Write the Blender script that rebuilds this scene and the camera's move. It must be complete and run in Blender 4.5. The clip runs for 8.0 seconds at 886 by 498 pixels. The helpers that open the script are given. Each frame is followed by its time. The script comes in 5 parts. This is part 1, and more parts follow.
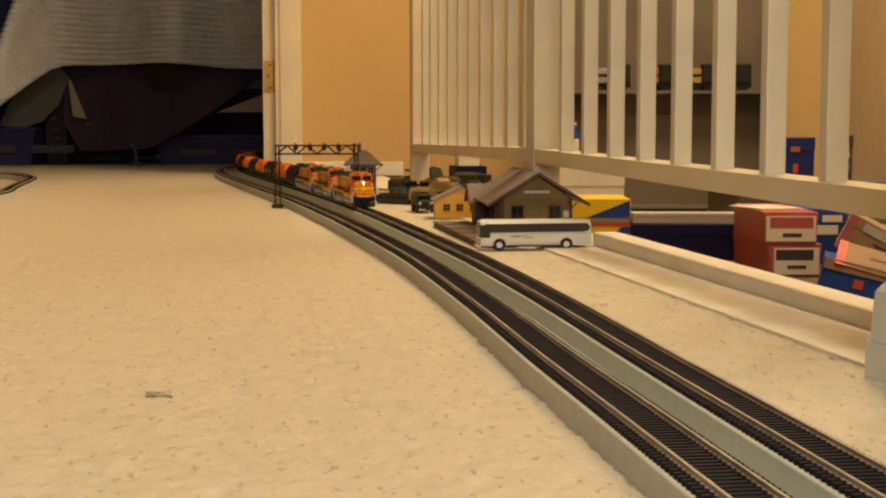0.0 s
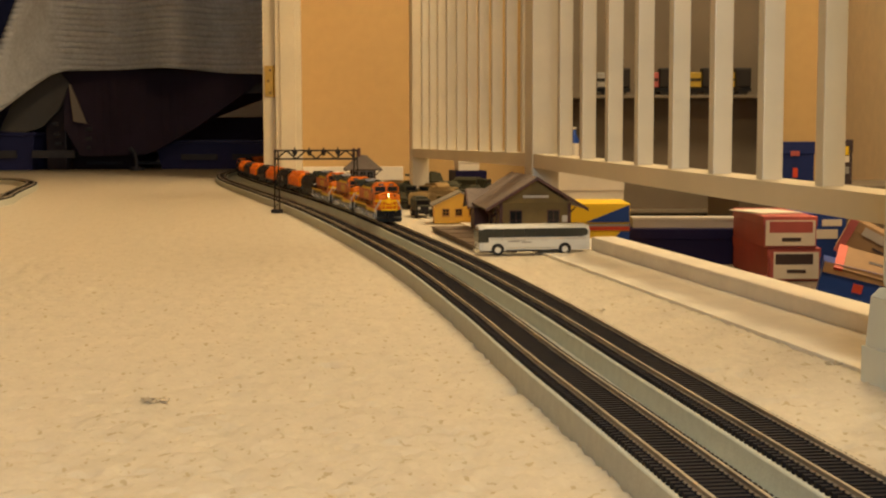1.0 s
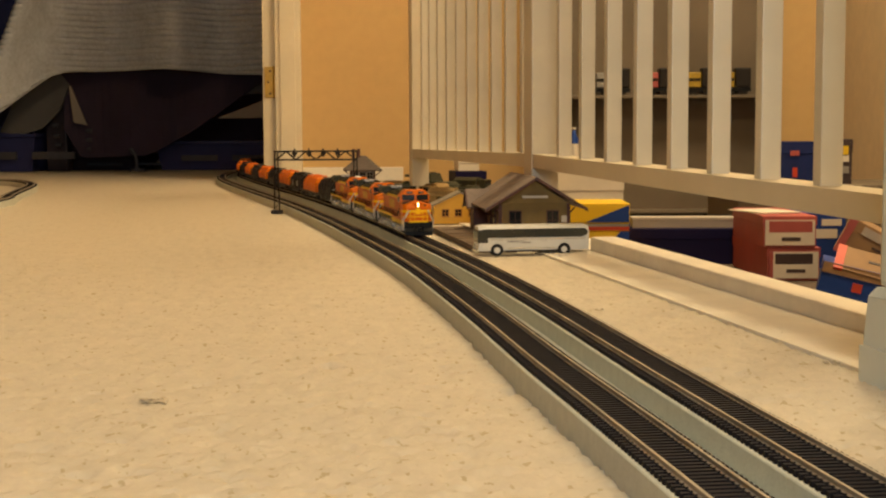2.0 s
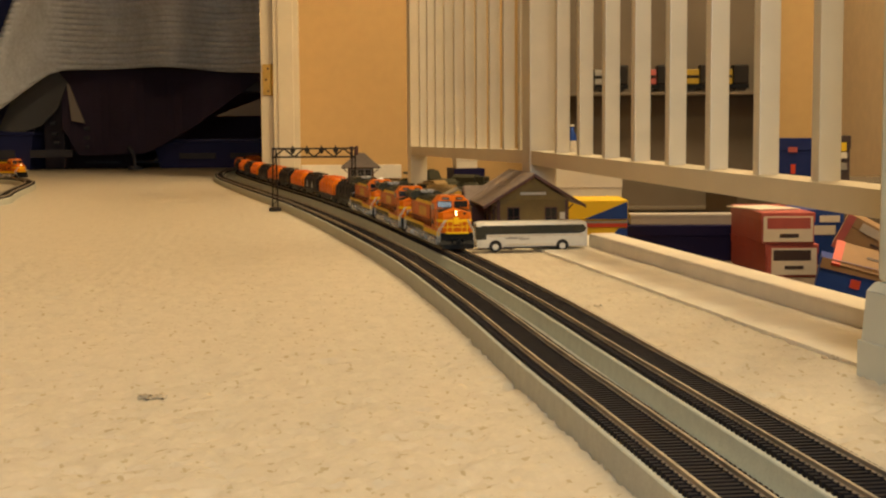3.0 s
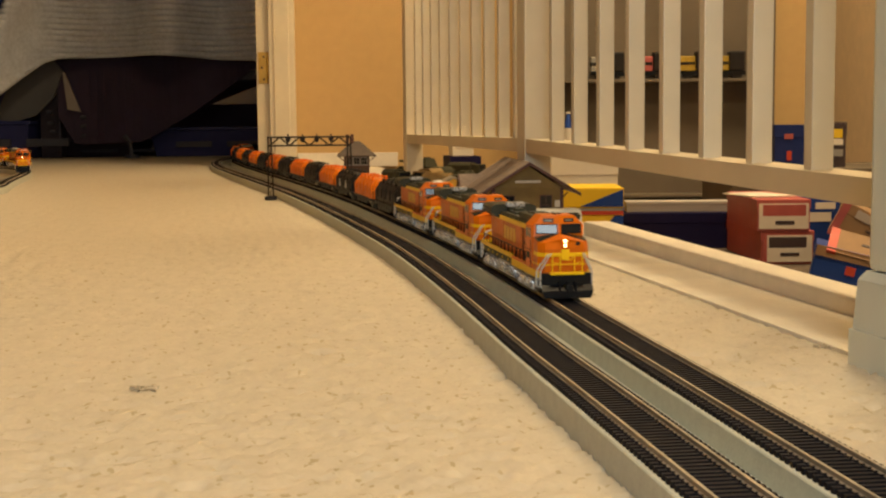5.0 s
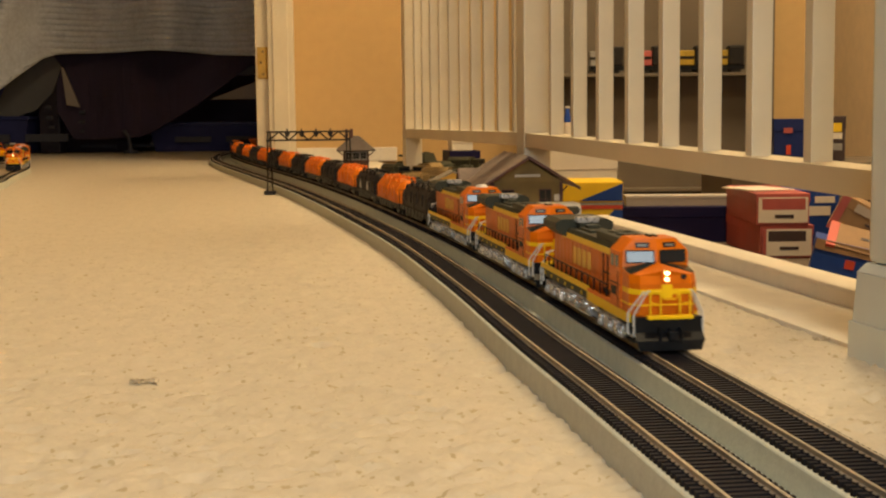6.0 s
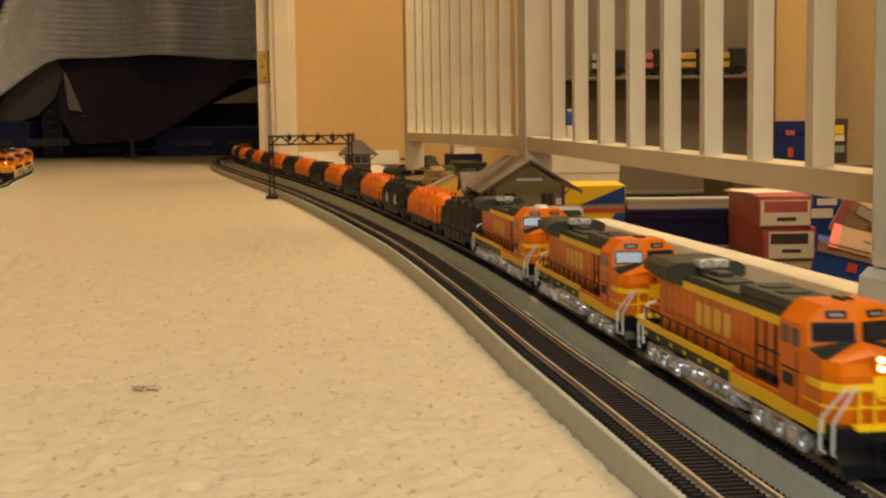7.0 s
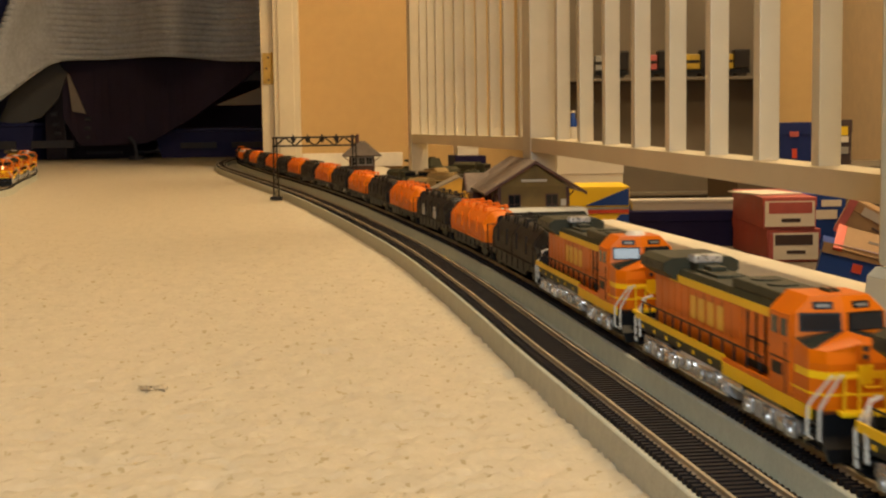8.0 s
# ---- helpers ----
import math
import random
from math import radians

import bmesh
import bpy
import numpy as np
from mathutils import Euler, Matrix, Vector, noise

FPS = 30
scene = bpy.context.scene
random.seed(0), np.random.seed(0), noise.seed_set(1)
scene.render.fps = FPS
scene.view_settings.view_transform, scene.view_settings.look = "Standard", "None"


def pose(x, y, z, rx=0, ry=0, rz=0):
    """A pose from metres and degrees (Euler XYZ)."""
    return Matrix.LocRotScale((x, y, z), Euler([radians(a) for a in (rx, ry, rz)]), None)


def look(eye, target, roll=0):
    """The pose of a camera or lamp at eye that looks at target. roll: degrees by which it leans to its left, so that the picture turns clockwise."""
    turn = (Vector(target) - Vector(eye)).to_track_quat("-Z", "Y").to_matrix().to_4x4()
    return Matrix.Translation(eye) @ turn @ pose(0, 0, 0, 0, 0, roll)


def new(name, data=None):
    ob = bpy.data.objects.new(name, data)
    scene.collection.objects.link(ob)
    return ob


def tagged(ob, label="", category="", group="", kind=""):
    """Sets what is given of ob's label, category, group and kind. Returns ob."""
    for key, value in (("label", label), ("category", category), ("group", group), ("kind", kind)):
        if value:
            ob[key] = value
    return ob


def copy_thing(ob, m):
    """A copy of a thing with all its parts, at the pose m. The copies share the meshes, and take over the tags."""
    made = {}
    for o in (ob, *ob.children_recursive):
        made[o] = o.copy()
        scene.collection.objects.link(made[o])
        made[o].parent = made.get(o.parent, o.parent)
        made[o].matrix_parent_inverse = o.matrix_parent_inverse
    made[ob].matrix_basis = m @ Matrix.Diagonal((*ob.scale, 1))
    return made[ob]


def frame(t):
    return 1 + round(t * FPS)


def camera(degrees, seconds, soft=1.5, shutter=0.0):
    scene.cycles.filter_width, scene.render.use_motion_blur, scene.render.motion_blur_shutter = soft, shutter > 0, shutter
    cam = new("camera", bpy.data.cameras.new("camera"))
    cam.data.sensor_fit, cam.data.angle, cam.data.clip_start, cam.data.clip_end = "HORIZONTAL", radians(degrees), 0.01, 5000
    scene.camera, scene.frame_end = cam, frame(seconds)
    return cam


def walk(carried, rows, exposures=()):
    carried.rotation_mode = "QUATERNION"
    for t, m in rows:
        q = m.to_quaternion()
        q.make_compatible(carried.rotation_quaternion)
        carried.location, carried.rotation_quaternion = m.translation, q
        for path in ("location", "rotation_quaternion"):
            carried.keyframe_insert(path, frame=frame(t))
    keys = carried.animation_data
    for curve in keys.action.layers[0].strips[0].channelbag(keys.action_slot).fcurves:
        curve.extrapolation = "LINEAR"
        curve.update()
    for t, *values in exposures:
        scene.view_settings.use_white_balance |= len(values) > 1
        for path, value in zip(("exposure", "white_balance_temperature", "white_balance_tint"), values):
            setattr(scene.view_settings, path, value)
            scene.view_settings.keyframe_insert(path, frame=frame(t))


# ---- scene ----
cam = camera(36.9, 8.0, soft=2.2, shutter=0.5)
PATH = [
    (0.0, (-0.00470, -0.00021, 0.12777), (-0.00080, 1.99195, -0.04912), -0.049),
    (0.5, (-0.00308, 0.00057, 0.12809), (-0.00017, 1.99293, -0.04653), -0.066),
    (1.0, (-0.00151, 0.00029, 0.12830), (0.00044, 1.99303, -0.04197), -0.139),
    (1.5, (-0.00001, -0.00048, 0.12884), (-0.00003, 1.99234, -0.04046), -0.229),
    (3.0, (-0.00014, -0.00105, 0.12720), (0.00331, 1.99146, -0.04572), -0.360),
    (3.5, (0.00181, -0.00065, 0.12781), (0.00593, 1.99143, -0.04998), -0.397),
    (4.0, (0.00296, -0.00063, 0.12781), (0.01168, 1.99058, -0.05932), -0.395),
    (4.5, (0.00342, -0.00072, 0.12928), (0.01011, 1.99027, -0.06024), -0.498),
    (6.0, (0.00294, -0.00132, 0.12761), (0.01042, 1.98869, -0.07186), -0.634),
    (6.5, (0.00371, -0.00018, 0.12819), (0.00936, 1.98976, -0.07209), -0.730),
    (7.0, (0.00353, -0.00099, 0.12910), (0.00729, 1.98946, -0.06611), -0.831),
    (7.5, (0.00275, -0.00039, 0.12883), (0.00516, 1.99033, -0.06363), -0.809),
    (8.0, (0.00146, -0.00051, 0.12791), (0.00086, 1.99024, -0.06417), -0.867),
]
walk(cam, [(t, look(eye, target, roll)) for t, eye, target, roll in PATH])

# the room is lit by a warm ceiling lamp after dark; almost nothing comes from outside
world = bpy.data.worlds.new("night")
scene.world = world
world.use_nodes = True
world.node_tree.nodes["Background"].inputs[0].default_value = (0.9, 0.75, 0.55, 1)
world.node_tree.nodes["Background"].inputs[1].default_value = 0.02
scene.view_settings.exposure = 0.0


def ceiling_lamp(name, place, size, watts, colour):
    data = bpy.data.lights.new(name, "AREA")
    data.shape, data.size, data.energy, data.color = "DISK", size, watts, colour
    ob = new(name, data)
    ob.matrix_world = Matrix.Translation(place)
    return ob


ceiling_lamp("ceiling_lamp", (0.30, 0.42, 2.33), 0.34, 27.5, (1.0, 0.76, 0.44))
# added fill with no known fixture, brightens the stairwell wall and bookcase
ceiling_lamp("stair_lamp", (0.86, 2.35, 2.33), 0.8, 70, (1.0, 0.77, 0.455))


# a cool screen glows close behind the camera
data = bpy.data.lights.new("screen_light", "AREA")
data.shape, data.size, data.size_y, data.energy, data.color = "RECTANGLE", 0.42, 0.30, 7.6, (0.84, 0.96, 1.0)
new("screen_light", data).matrix_world = look((0.02, -0.62, 0.46), (0.15, 0.8, 0.05))


# ---- materials ----
def material(name, colour, rough=0.6, metal=0.0, vary=0.12, grain=0.0, bump=0.0, size=0.02, specks=None, coat=0.0, stretch=(1, 1, 1), each=0.0):
    """colour varied at two scales: broad stains (5 x size) and grain (size); bump at the grain's scale, in metres."""
    m = bpy.data.materials.new(name)
    m.use_nodes = True
    nt = m.node_tree
    n, link = nt.nodes, nt.links.new
    b = n["Principled BSDF"]
    b.inputs["Roughness"].default_value, b.inputs["Metallic"].default_value = rough, metal
    b.inputs["Coat Weight"].default_value = coat
    co = n.new("ShaderNodeTexCoord")
    mp = n.new("ShaderNodeMapping")
    mp.inputs["Scale"].default_value = stretch
    link(co.outputs["Object"], mp.inputs[0])

    def tex(scale, detail):
        t = n.new("ShaderNodeTexNoise")
        t.inputs["Scale"].default_value, t.inputs["Detail"].default_value = scale, detail
        link(mp.outputs[0], t.inputs["Vector"])
        return t

    def mix(kind, fac, a, bb):
        x = n.new("ShaderNodeMix")
        x.data_type, x.blend_type = "RGBA", kind
        for sock, v in ((x.inputs[0], fac), (x.inputs[6], a), (x.inputs[7], bb)):
            if hasattr(v, "is_output"):
                link(v, sock)
            else:
                sock.default_value = v
        return x.outputs[2]

    def ramp(sock, lo, hi, c0, c1):
        r = n.new("ShaderNodeValToRGB")
        r.color_ramp.elements[0].position, r.color_ramp.elements[1].position = lo, hi
        r.color_ramp.elements[0].color, r.color_ramp.elements[1].color = (*c0, 1), (*c1, 1)
        link(sock, r.inputs[0])
        return r.outputs[0]

    broad = tex(0.2 / size, 4)
    fine = tex(1 / size, 6)
    col = (*colour, 1)
    lo = tuple(c * (1 - vary) for c in colour)
    hi = tuple(min(1, c * (1 + vary)) for c in colour)
    col = ramp(broad.outputs[0], 0.3, 0.7, lo, hi)
    g = grain or vary * 0.7
    col = mix("MULTIPLY", 1.0, col, ramp(fine.outputs[0], 0.3, 0.7, (1 - g,) * 3, (1, 1, 1)))
    if each:
        info = n.new("ShaderNodeObjectInfo")
        col = mix("MULTIPLY", 1.0, col, ramp(info.outputs["Random"], 0, 1, (1 - each,) * 3, (1, 1, 1)))
    if specks:
        vscale, limit, dark = specks
        spread = 0.07
        t = tex(vscale, 2)
        col = mix("MIX", ramp(t.outputs[0], limit, limit + spread, (0, 0, 0), (1, 1, 1)), col, (*dark, 1))
    link(col, b.inputs["Base Color"])
    r = n.new("ShaderNodeMapRange")
    r.inputs["To Min"].default_value, r.inputs["To Max"].default_value = max(0.02, rough - 0.08), min(1, rough + 0.1)
    link(fine.outputs[0], r.inputs[0])
    link(r.outputs[0], b.inputs["Roughness"])
    if bump:
        bp = n.new("ShaderNodeBump")
        bp.inputs["Strength"].default_value, bp.inputs["Distance"].default_value = 1.0, bump
        link(fine.outputs[0], bp.inputs["Height"])
        link(bp.outputs[0], b.inputs["Normal"])
    return m


def glow(name, colour, strength):
    m = bpy.data.materials.new(name)
    m.use_nodes = True
    b = m.node_tree.nodes["Principled BSDF"]
    b.inputs["Base Color"].default_value = (*colour, 1)
    b.inputs["Emission Color"].default_value = (*colour, 1)
    b.inputs["Emission Strength"].default_value = strength
    return m


CARPET = material("cream_carpet", (0.550, 0.487, 0.376), 0.95, vary=0.05, grain=0.08, bump=0.00030, size=0.0030, specks=(205, 0.625, (0.40, 0.33, 0.21)), stretch=(1.0, 0.62, 1))
WALL = material("beige_wall_paint", (0.57, 0.375, 0.155), 0.75, vary=0.03, bump=0.0001, size=0.006)
PALE_WALL = material("peach_wall_paint", (0.88, 0.70, 0.45), 0.75, vary=0.04, bump=0.0004, size=0.006)
CEIL = material("ceiling_paint", (0.8, 0.78, 0.72), 0.85, vary=0.03, size=0.02)
TRIM = material("cream_trim_paint", (0.68, 0.60, 0.44), 0.42, vary=0.05, bump=0.0002, size=0.02)
WHITE = material("white_gloss_paint", (0.69, 0.64, 0.51), 0.38, vary=0.05, bump=0.0002, size=0.015)
BOARD = material("white_board_paint", (0.79, 0.73, 0.61), 0.5, vary=0.08, bump=0.0002, size=0.012, specks=(60, 0.72, (0.5, 0.42, 0.3)))
# white newel paint with the cool light's cast put into the colour
NEWEL = material("white_newel_cool_tinted", (0.66, 0.70, 0.64), 0.4, vary=0.05, bump=0.0002, size=0.015)
FOAM = material("grey_foam_roadbed", (0.52, 0.53, 0.455), 0.85, vary=0.06, grain=0.10, bump=0.0002, size=0.0015)
TIE = material("black_plastic_tie", (0.011, 0.008, 0.010), 0.75, vary=0.2, size=0.004, each=0.35)
RAIL = material("nickel_silver_rail", (0.42, 0.36, 0.27), 0.42, metal=0.35, vary=0.3, size=0.006)
ORANGE = material("orange_loco_paint", (0.70, 0.156, 0.001), 0.36, vary=0.12, size=0.008)
HOODORANGE = material("orange_cover_paint", (0.78, 0.185, 0.008), 0.42, vary=0.10, size=0.008)
YELLOW = material("yellow_loco_paint", (0.93, 0.59, 0.008), 0.38, vary=0.06, size=0.006)
PANEL = material("glossy_dark_green_paint", (0.03, 0.034, 0.028), 0.16, vary=0.1, size=0.005)
GREEN = material("dark_green_loco_paint", (0.042, 0.042, 0.026), 0.48, vary=0.18, size=0.005)
BLACK = material("black_plastic", (0.005, 0.006, 0.008), 0.36, vary=0.25, size=0.004)
SOOT = material("black_cover_paint", (0.019, 0.016, 0.015), 0.5, vary=0.2, size=0.006)
SILVER = material("silver_truck_paint", (0.70, 0.72, 0.76), 0.22, metal=0.75, vary=0.45, size=0.003)
ALUMINIUM = material("dull_silver_paint", (0.58, 0.58, 0.58), 0.28, metal=0.7, vary=0.3, size=0.003)
LETTER = material("dull_yellow_marking_paint", (0.84, 0.50, 0.06), 0.45, vary=0.1, size=0.005)
SEAM = material("dull_orange_recess", (0.44, 0.092, 0.002), 0.5, vary=0.2, size=0.004)
STEEL = material("bright_wheel_steel", (0.45, 0.42, 0.38), 0.25, metal=1.0, vary=0.15, size=0.003)
RAILWHITE = material("white_handrail_paint", (0.64, 0.62, 0.57), 0.4, vary=0.05, size=0.004)
MARK = material("pale_marking", (0.60, 0.57, 0.50), 0.5, vary=0.05, size=0.004)
MARK_BAR = material("grey_number_print", (0.22, 0.21, 0.19), 0.5, vary=0.05, size=0.004)
GLASS = material("dark_window_glass", (0.012, 0.014, 0.018), 0.07, vary=0.1, size=0.01)
GLASS.node_tree.nodes["Principled BSDF"].inputs["Specular IOR Level"].default_value = 0.3
LAMP = glow("headlight_glow", (1.0, 0.66, 0.30), 7.0)
BRASS = material("brass_hinge", (0.62, 0.40, 0.10), 0.35, metal=0.9, vary=0.15, size=0.006)
SCREW = material("dark_screw", (0.12, 0.08, 0.04), 0.4, metal=0.6, vary=0.1, size=0.003)
TANKSILVER = material("pale_silver_tank_paint", (0.54, 0.54, 0.57), 0.34, metal=0.35, vary=0.35, size=0.004)
TRUCKGREY = material("silver_grey_truck_paint", (0.36, 0.37, 0.39), 0.32, metal=0.55, vary=0.5, size=0.003)
for paint in (ORANGE, YELLOW, HOODORANGE, BLACK, SOOT, GREEN, TIE):
    paint.node_tree.nodes["Principled BSDF"].inputs["Specular IOR Level"].default_value = 0.22


# ---- mesh helpers ----
def part(name, bm, mat, parent=None, label="", smooth=False):
    me = bpy.data.meshes.new(name)
    bmesh.ops.recalc_face_normals(bm, faces=bm.faces)
    bm.to_mesh(me)
    bm.free()
    me.materials.append(mat)
    if smooth:
        for poly in me.polygons:
            poly.use_smooth = True
    ob = new(name, me)
    if parent:
        ob.parent = parent
    if label:
        ob["label"] = label
    return ob


def box(bm, x0, x1, y0, y1, z0, z1, bevel=0.0):
    vs = [bm.verts.new((x, y, z)) for x in (x0, x1) for y in (y0, y1) for z in (z0, z1)]
    fs = [bm.faces.new([vs[i] for i in q]) for q in ((0, 1, 3, 2), (4, 6, 7, 5), (0, 4, 5, 1), (2, 3, 7, 6), (0, 2, 6, 4), (1, 5, 7, 3))]
    if bevel:
        es = {e for fc in fs for e in fc.edges}
        bmesh.ops.bevel(bm, geom=list(es), offset=bevel, segments=2, affect="EDGES", profile=0.6)
    return bm


def prism(bm, profile, a, b, axis="y", taper=None):
    """profile: points in the plane across the axis ((x, z) for y, (x, y) for z, (y, z) for x), drawn out from a to b. taper: the far profile."""
    def at(p, d):
        return {"y": (p[0], d, p[1]), "z": (p[0], p[1], d), "x": (d, p[0], p[1])}[axis]
    one = [bm.verts.new(at(q, a)) for q in profile]
    two = [bm.verts.new(at(q, b)) for q in (taper or profile)]
    k = len(profile)
    bm.faces.new(one)
    bm.faces.new(two[::-1])
    for i in range(k):
        bm.faces.new((one[i], one[(i + 1) % k], two[(i + 1) % k], two[i]))
    return bm


def rod(bm, points, radius, sides=6):
    """a thin round bar through the points."""
    rings = []
    pts = [Vector(q) for q in points]
    for i, q in enumerate(pts):
        way = (pts[min(i + 1, len(pts) - 1)] - pts[max(i - 1, 0)]).normalized()
        side = way.cross(Vector((0, 0, 1)) if abs(way.z) < 0.9 else Vector((1, 0, 0))).normalized()
        up = side.cross(way)
        rings.append([bm.verts.new(q + (side * math.cos(a) + up * math.sin(a)) * radius) for a in (2 * math.pi * k / sides for k in range(sides))])
    for r0, r1 in zip(rings, rings[1:]):
        for k in range(sides):
            bm.faces.new((r0[k], r0[(k + 1) % sides], r1[(k + 1) % sides], r1[k]))
    bm.faces.new(rings[0][::-1])
    bm.faces.new(rings[-1])
    return bm


def disc(bm, x, y, z, radius, thick, axis="x", sides=18):
    d = {"x": (thick / 2, 0, 0), "y": (0, thick / 2, 0), "z": (0, 0, thick / 2)}[axis]
    return rod(bm, [(x - d[0], y - d[1], z - d[2]), (x + d[0], y + d[1], z + d[2])], radius, sides)


def fresh():
    return bmesh.new()


MM = 0.001


def mm(bm):
    bmesh.ops.scale(bm, vec=(MM, MM, MM), verts=bm.verts)
    return bm


def thing(name, label, category, group="", kind=""):
    return tagged(new(name), label, category, group, kind)


# ---- plan: the fence line runs 9.3 degrees to the camera's axis; D across, T along ----
TH = radians(9.3)
FENCE_TURN = 9.3
ACROSS = Vector((math.cos(TH), math.sin(TH), 0))
ALONG = Vector((-math.sin(TH), math.cos(TH), 0))
RAILTOP = 0.016
WALL_Y = 3.84


def dt(d, t, z=0.0):
    return ACROSS * d + ALONG * t + Vector((0, 0, z))


def spline(points, step=0.004):
    """a smooth line through the points, with its running length."""
    p = [np.array(q, float) for q in points]
    p = [2 * p[0] - p[1]] + p + [2 * p[-1] - p[-2]]
    out = []
    for i in range(1, len(p) - 2):
        a, b, c, d = p[i - 1:i + 3]
        k = max(2, int(np.linalg.norm(c - b) / step))
        for u in np.arange(k) / k:
            out.append(0.5 * (2 * b + (c - a) * u + (2 * a - 5 * b + 4 * c - d) * u * u + (3 * b - a - 3 * c + d) * u ** 3))
    out.append(p[-2])
    xy = np.array(out)
    for _ in range(30):
        xy[1:-1] = (xy[:-2] + 2 * xy[1:-1] + xy[2:]) / 4
    s = np.concatenate([[0], np.cumsum(np.linalg.norm(np.diff(xy, axis=0), axis=1))])
    return xy, s


# each line runs in the sense of travel: out of the far room, past the station, past the camera
MAIN = spline([(1.6, 5.02), (0.9, 5.02), (0.3, 5.02), (-0.1, 5.01), (-0.32, 4.97), (-0.49, 4.88), (-0.60, 4.65), (-0.64, 4.35), (-0.605, 4.02), (-0.527, 3.65), (-0.42, 3.2), (-0.294, 2.7),
               (-0.185, 2.25), (-0.097, 1.85), (-0.029, 1.5), (0.0268, 1.2), (0.0705, 0.92), (0.105, 0.66), (0.1335, 0.45), (0.194, 0), (0.27, -0.6), (0.36, -1.4)])
NEAR = spline([(1.6, 5.12), (0.3, 5.12), (-0.3, 5.11), (-0.54, 5.0), (-0.66, 4.75), (-0.69, 4.4), (-0.675, 4.13), (-0.640, 3.86), (-0.580, 3.55), (-0.495, 3.2), (-0.366, 2.7), (-0.250, 2.25),
               (-0.157, 1.85), (-0.083, 1.5), (-0.0245, 1.2), (0.0225, 0.9), (0.0552, 0.66), (0.0785, 0.5), (0.148, 0), (0.228, -0.6), (0.315, -1.4)])


def ray_xy(px, y):
    return ((px - 784) / 2350 * y, y)


FARLEFT = spline([(-2.45, 4.05), (-1.9, 4.0), (-1.5, 3.86)] + [ray_xy(a, b) for a, b in ((20, 3.62), (40, 3.53), (54, 3.42), (57, 3.28), (47, 3.08), (33, 2.9), (18, 2.7), (0, 2.5))] + [(-0.83, 2.2), (-0.9, 1.6), (-1.0, 0.8), (-1.1, 0.0), (-1.2, -1.4)])


def along(line, s):
    xy, run = line
    return np.array([np.interp(s, run, xy[:, 0]), np.interp(s, run, xy[:, 1])])


def way_at(line, s):
    d = along(line, s + 0.01) - along(line, s - 0.01)
    return d / np.linalg.norm(d)


# ---- setting ----
def carpet():
    """one sheet, with tufts in relief where the camera is near."""
    ts = np.concatenate([np.arange(-1.6, 0.25, 0.06), np.arange(0.25, 1.15, 0.0032), 1.15 + np.cumsum(np.linspace(0.0035, 0.05, 60))])
    ts = np.concatenate([ts, np.arange(ts[-1] + 0.08, 7.2, 0.15)])
    ds = np.concatenate([np.arange(-3.4, -0.5, 0.08), np.arange(-0.5, 0.352, 0.0034)])
    D, T = np.meshgrid(ds, ts)
    rng = np.random.default_rng(4)

    def bumps(shape, cell):
        a = rng.random((shape[0] // cell + 3, shape[1] // cell + 3))
        yy, xx = np.arange(shape[0]) / cell, np.arange(shape[1]) / cell
        y0, x0 = yy.astype(int), xx.astype(int)
        fy, fx = (yy - y0)[:, None], (xx - x0)[None]
        fy, fx = fy * fy * (3 - 2 * fy), fx * fx * (3 - 2 * fx)
        g = lambda i, j: a[np.ix_(y0 + i, x0 + j)]
        return (g(0, 0) * (1 - fy) + g(1, 0) * fy) * (1 - fx) + (g(0, 1) * (1 - fy) + g(1, 1) * fy) * fx

    Z = (bumps(D.shape, 2) - 0.5) * 0.0010 + (bumps(D.shape, 9) - 0.5) * 0.0003 + (rng.random(D.shape) - 0.5) * 0.0022
    pit = bumps(D.shape, 2) * bumps(D.shape, 5)
    Z -= np.clip(pit - 0.52, 0, 1) * 0.012
    Z -= (rng.random(D.shape) > 0.975) * 0.0032
    # the pile is pressed flat beside and between the tracks
    for line, reach in ((MAIN, 0.045), (NEAR, 0.014)):
        xy = line[0][line[0][:, 1] < 3.6][::-1]
        Xg, Yg = D * math.cos(TH) - T * math.sin(TH), D * math.sin(TH) + T * math.cos(TH)
        off = np.interp(Yg, xy[:, 1], xy[:, 0]) - Xg
        Z[(off > -0.014) & (off < reach) & (Yg < 3.5)] -= 0.0022
    Z *= np.clip((1.7 - T) / 0.7, 0.2, 1)
    Z[(T > 2.2) | (T < 0.2) | (D < -0.55)] *= 0.3
    D = D + (rng.random(D.shape) - 0.5) * 0.0012
    D[:, -1] = ds[-1]
    X, Y = D * math.cos(TH) - T * math.sin(TH), D * math.sin(TH) + T * math.cos(TH)
    verts = np.stack([X, Y, Z - 0.001], -1).reshape(-1, 3)
    h, w = D.shape
    i = np.arange(h * w).reshape(h, w)
    faces = np.stack([i[:-1, :-1], i[:-1, 1:], i[1:, 1:], i[1:, :-1]], -1).reshape(-1, 4)
    me = bpy.data.meshes.new("carpet")
    me.from_pydata(verts.tolist(), [], faces.tolist())
    me.materials.append(CARPET)
    for poly in me.polygons:
        poly.use_smooth = True
    tagged(new("floor", me), "cream cut-pile carpet flecked with brown specks", "carpet", kind="structure")


carpet()


def slab(name, mat, x0, x1, y0, y1, z0, z1, label, category="wall", bevel=0.0):
    return tagged(part(name, box(fresh(), x0, x1, y0, y1, z0, z1, bevel), mat), label, category, kind="structure")


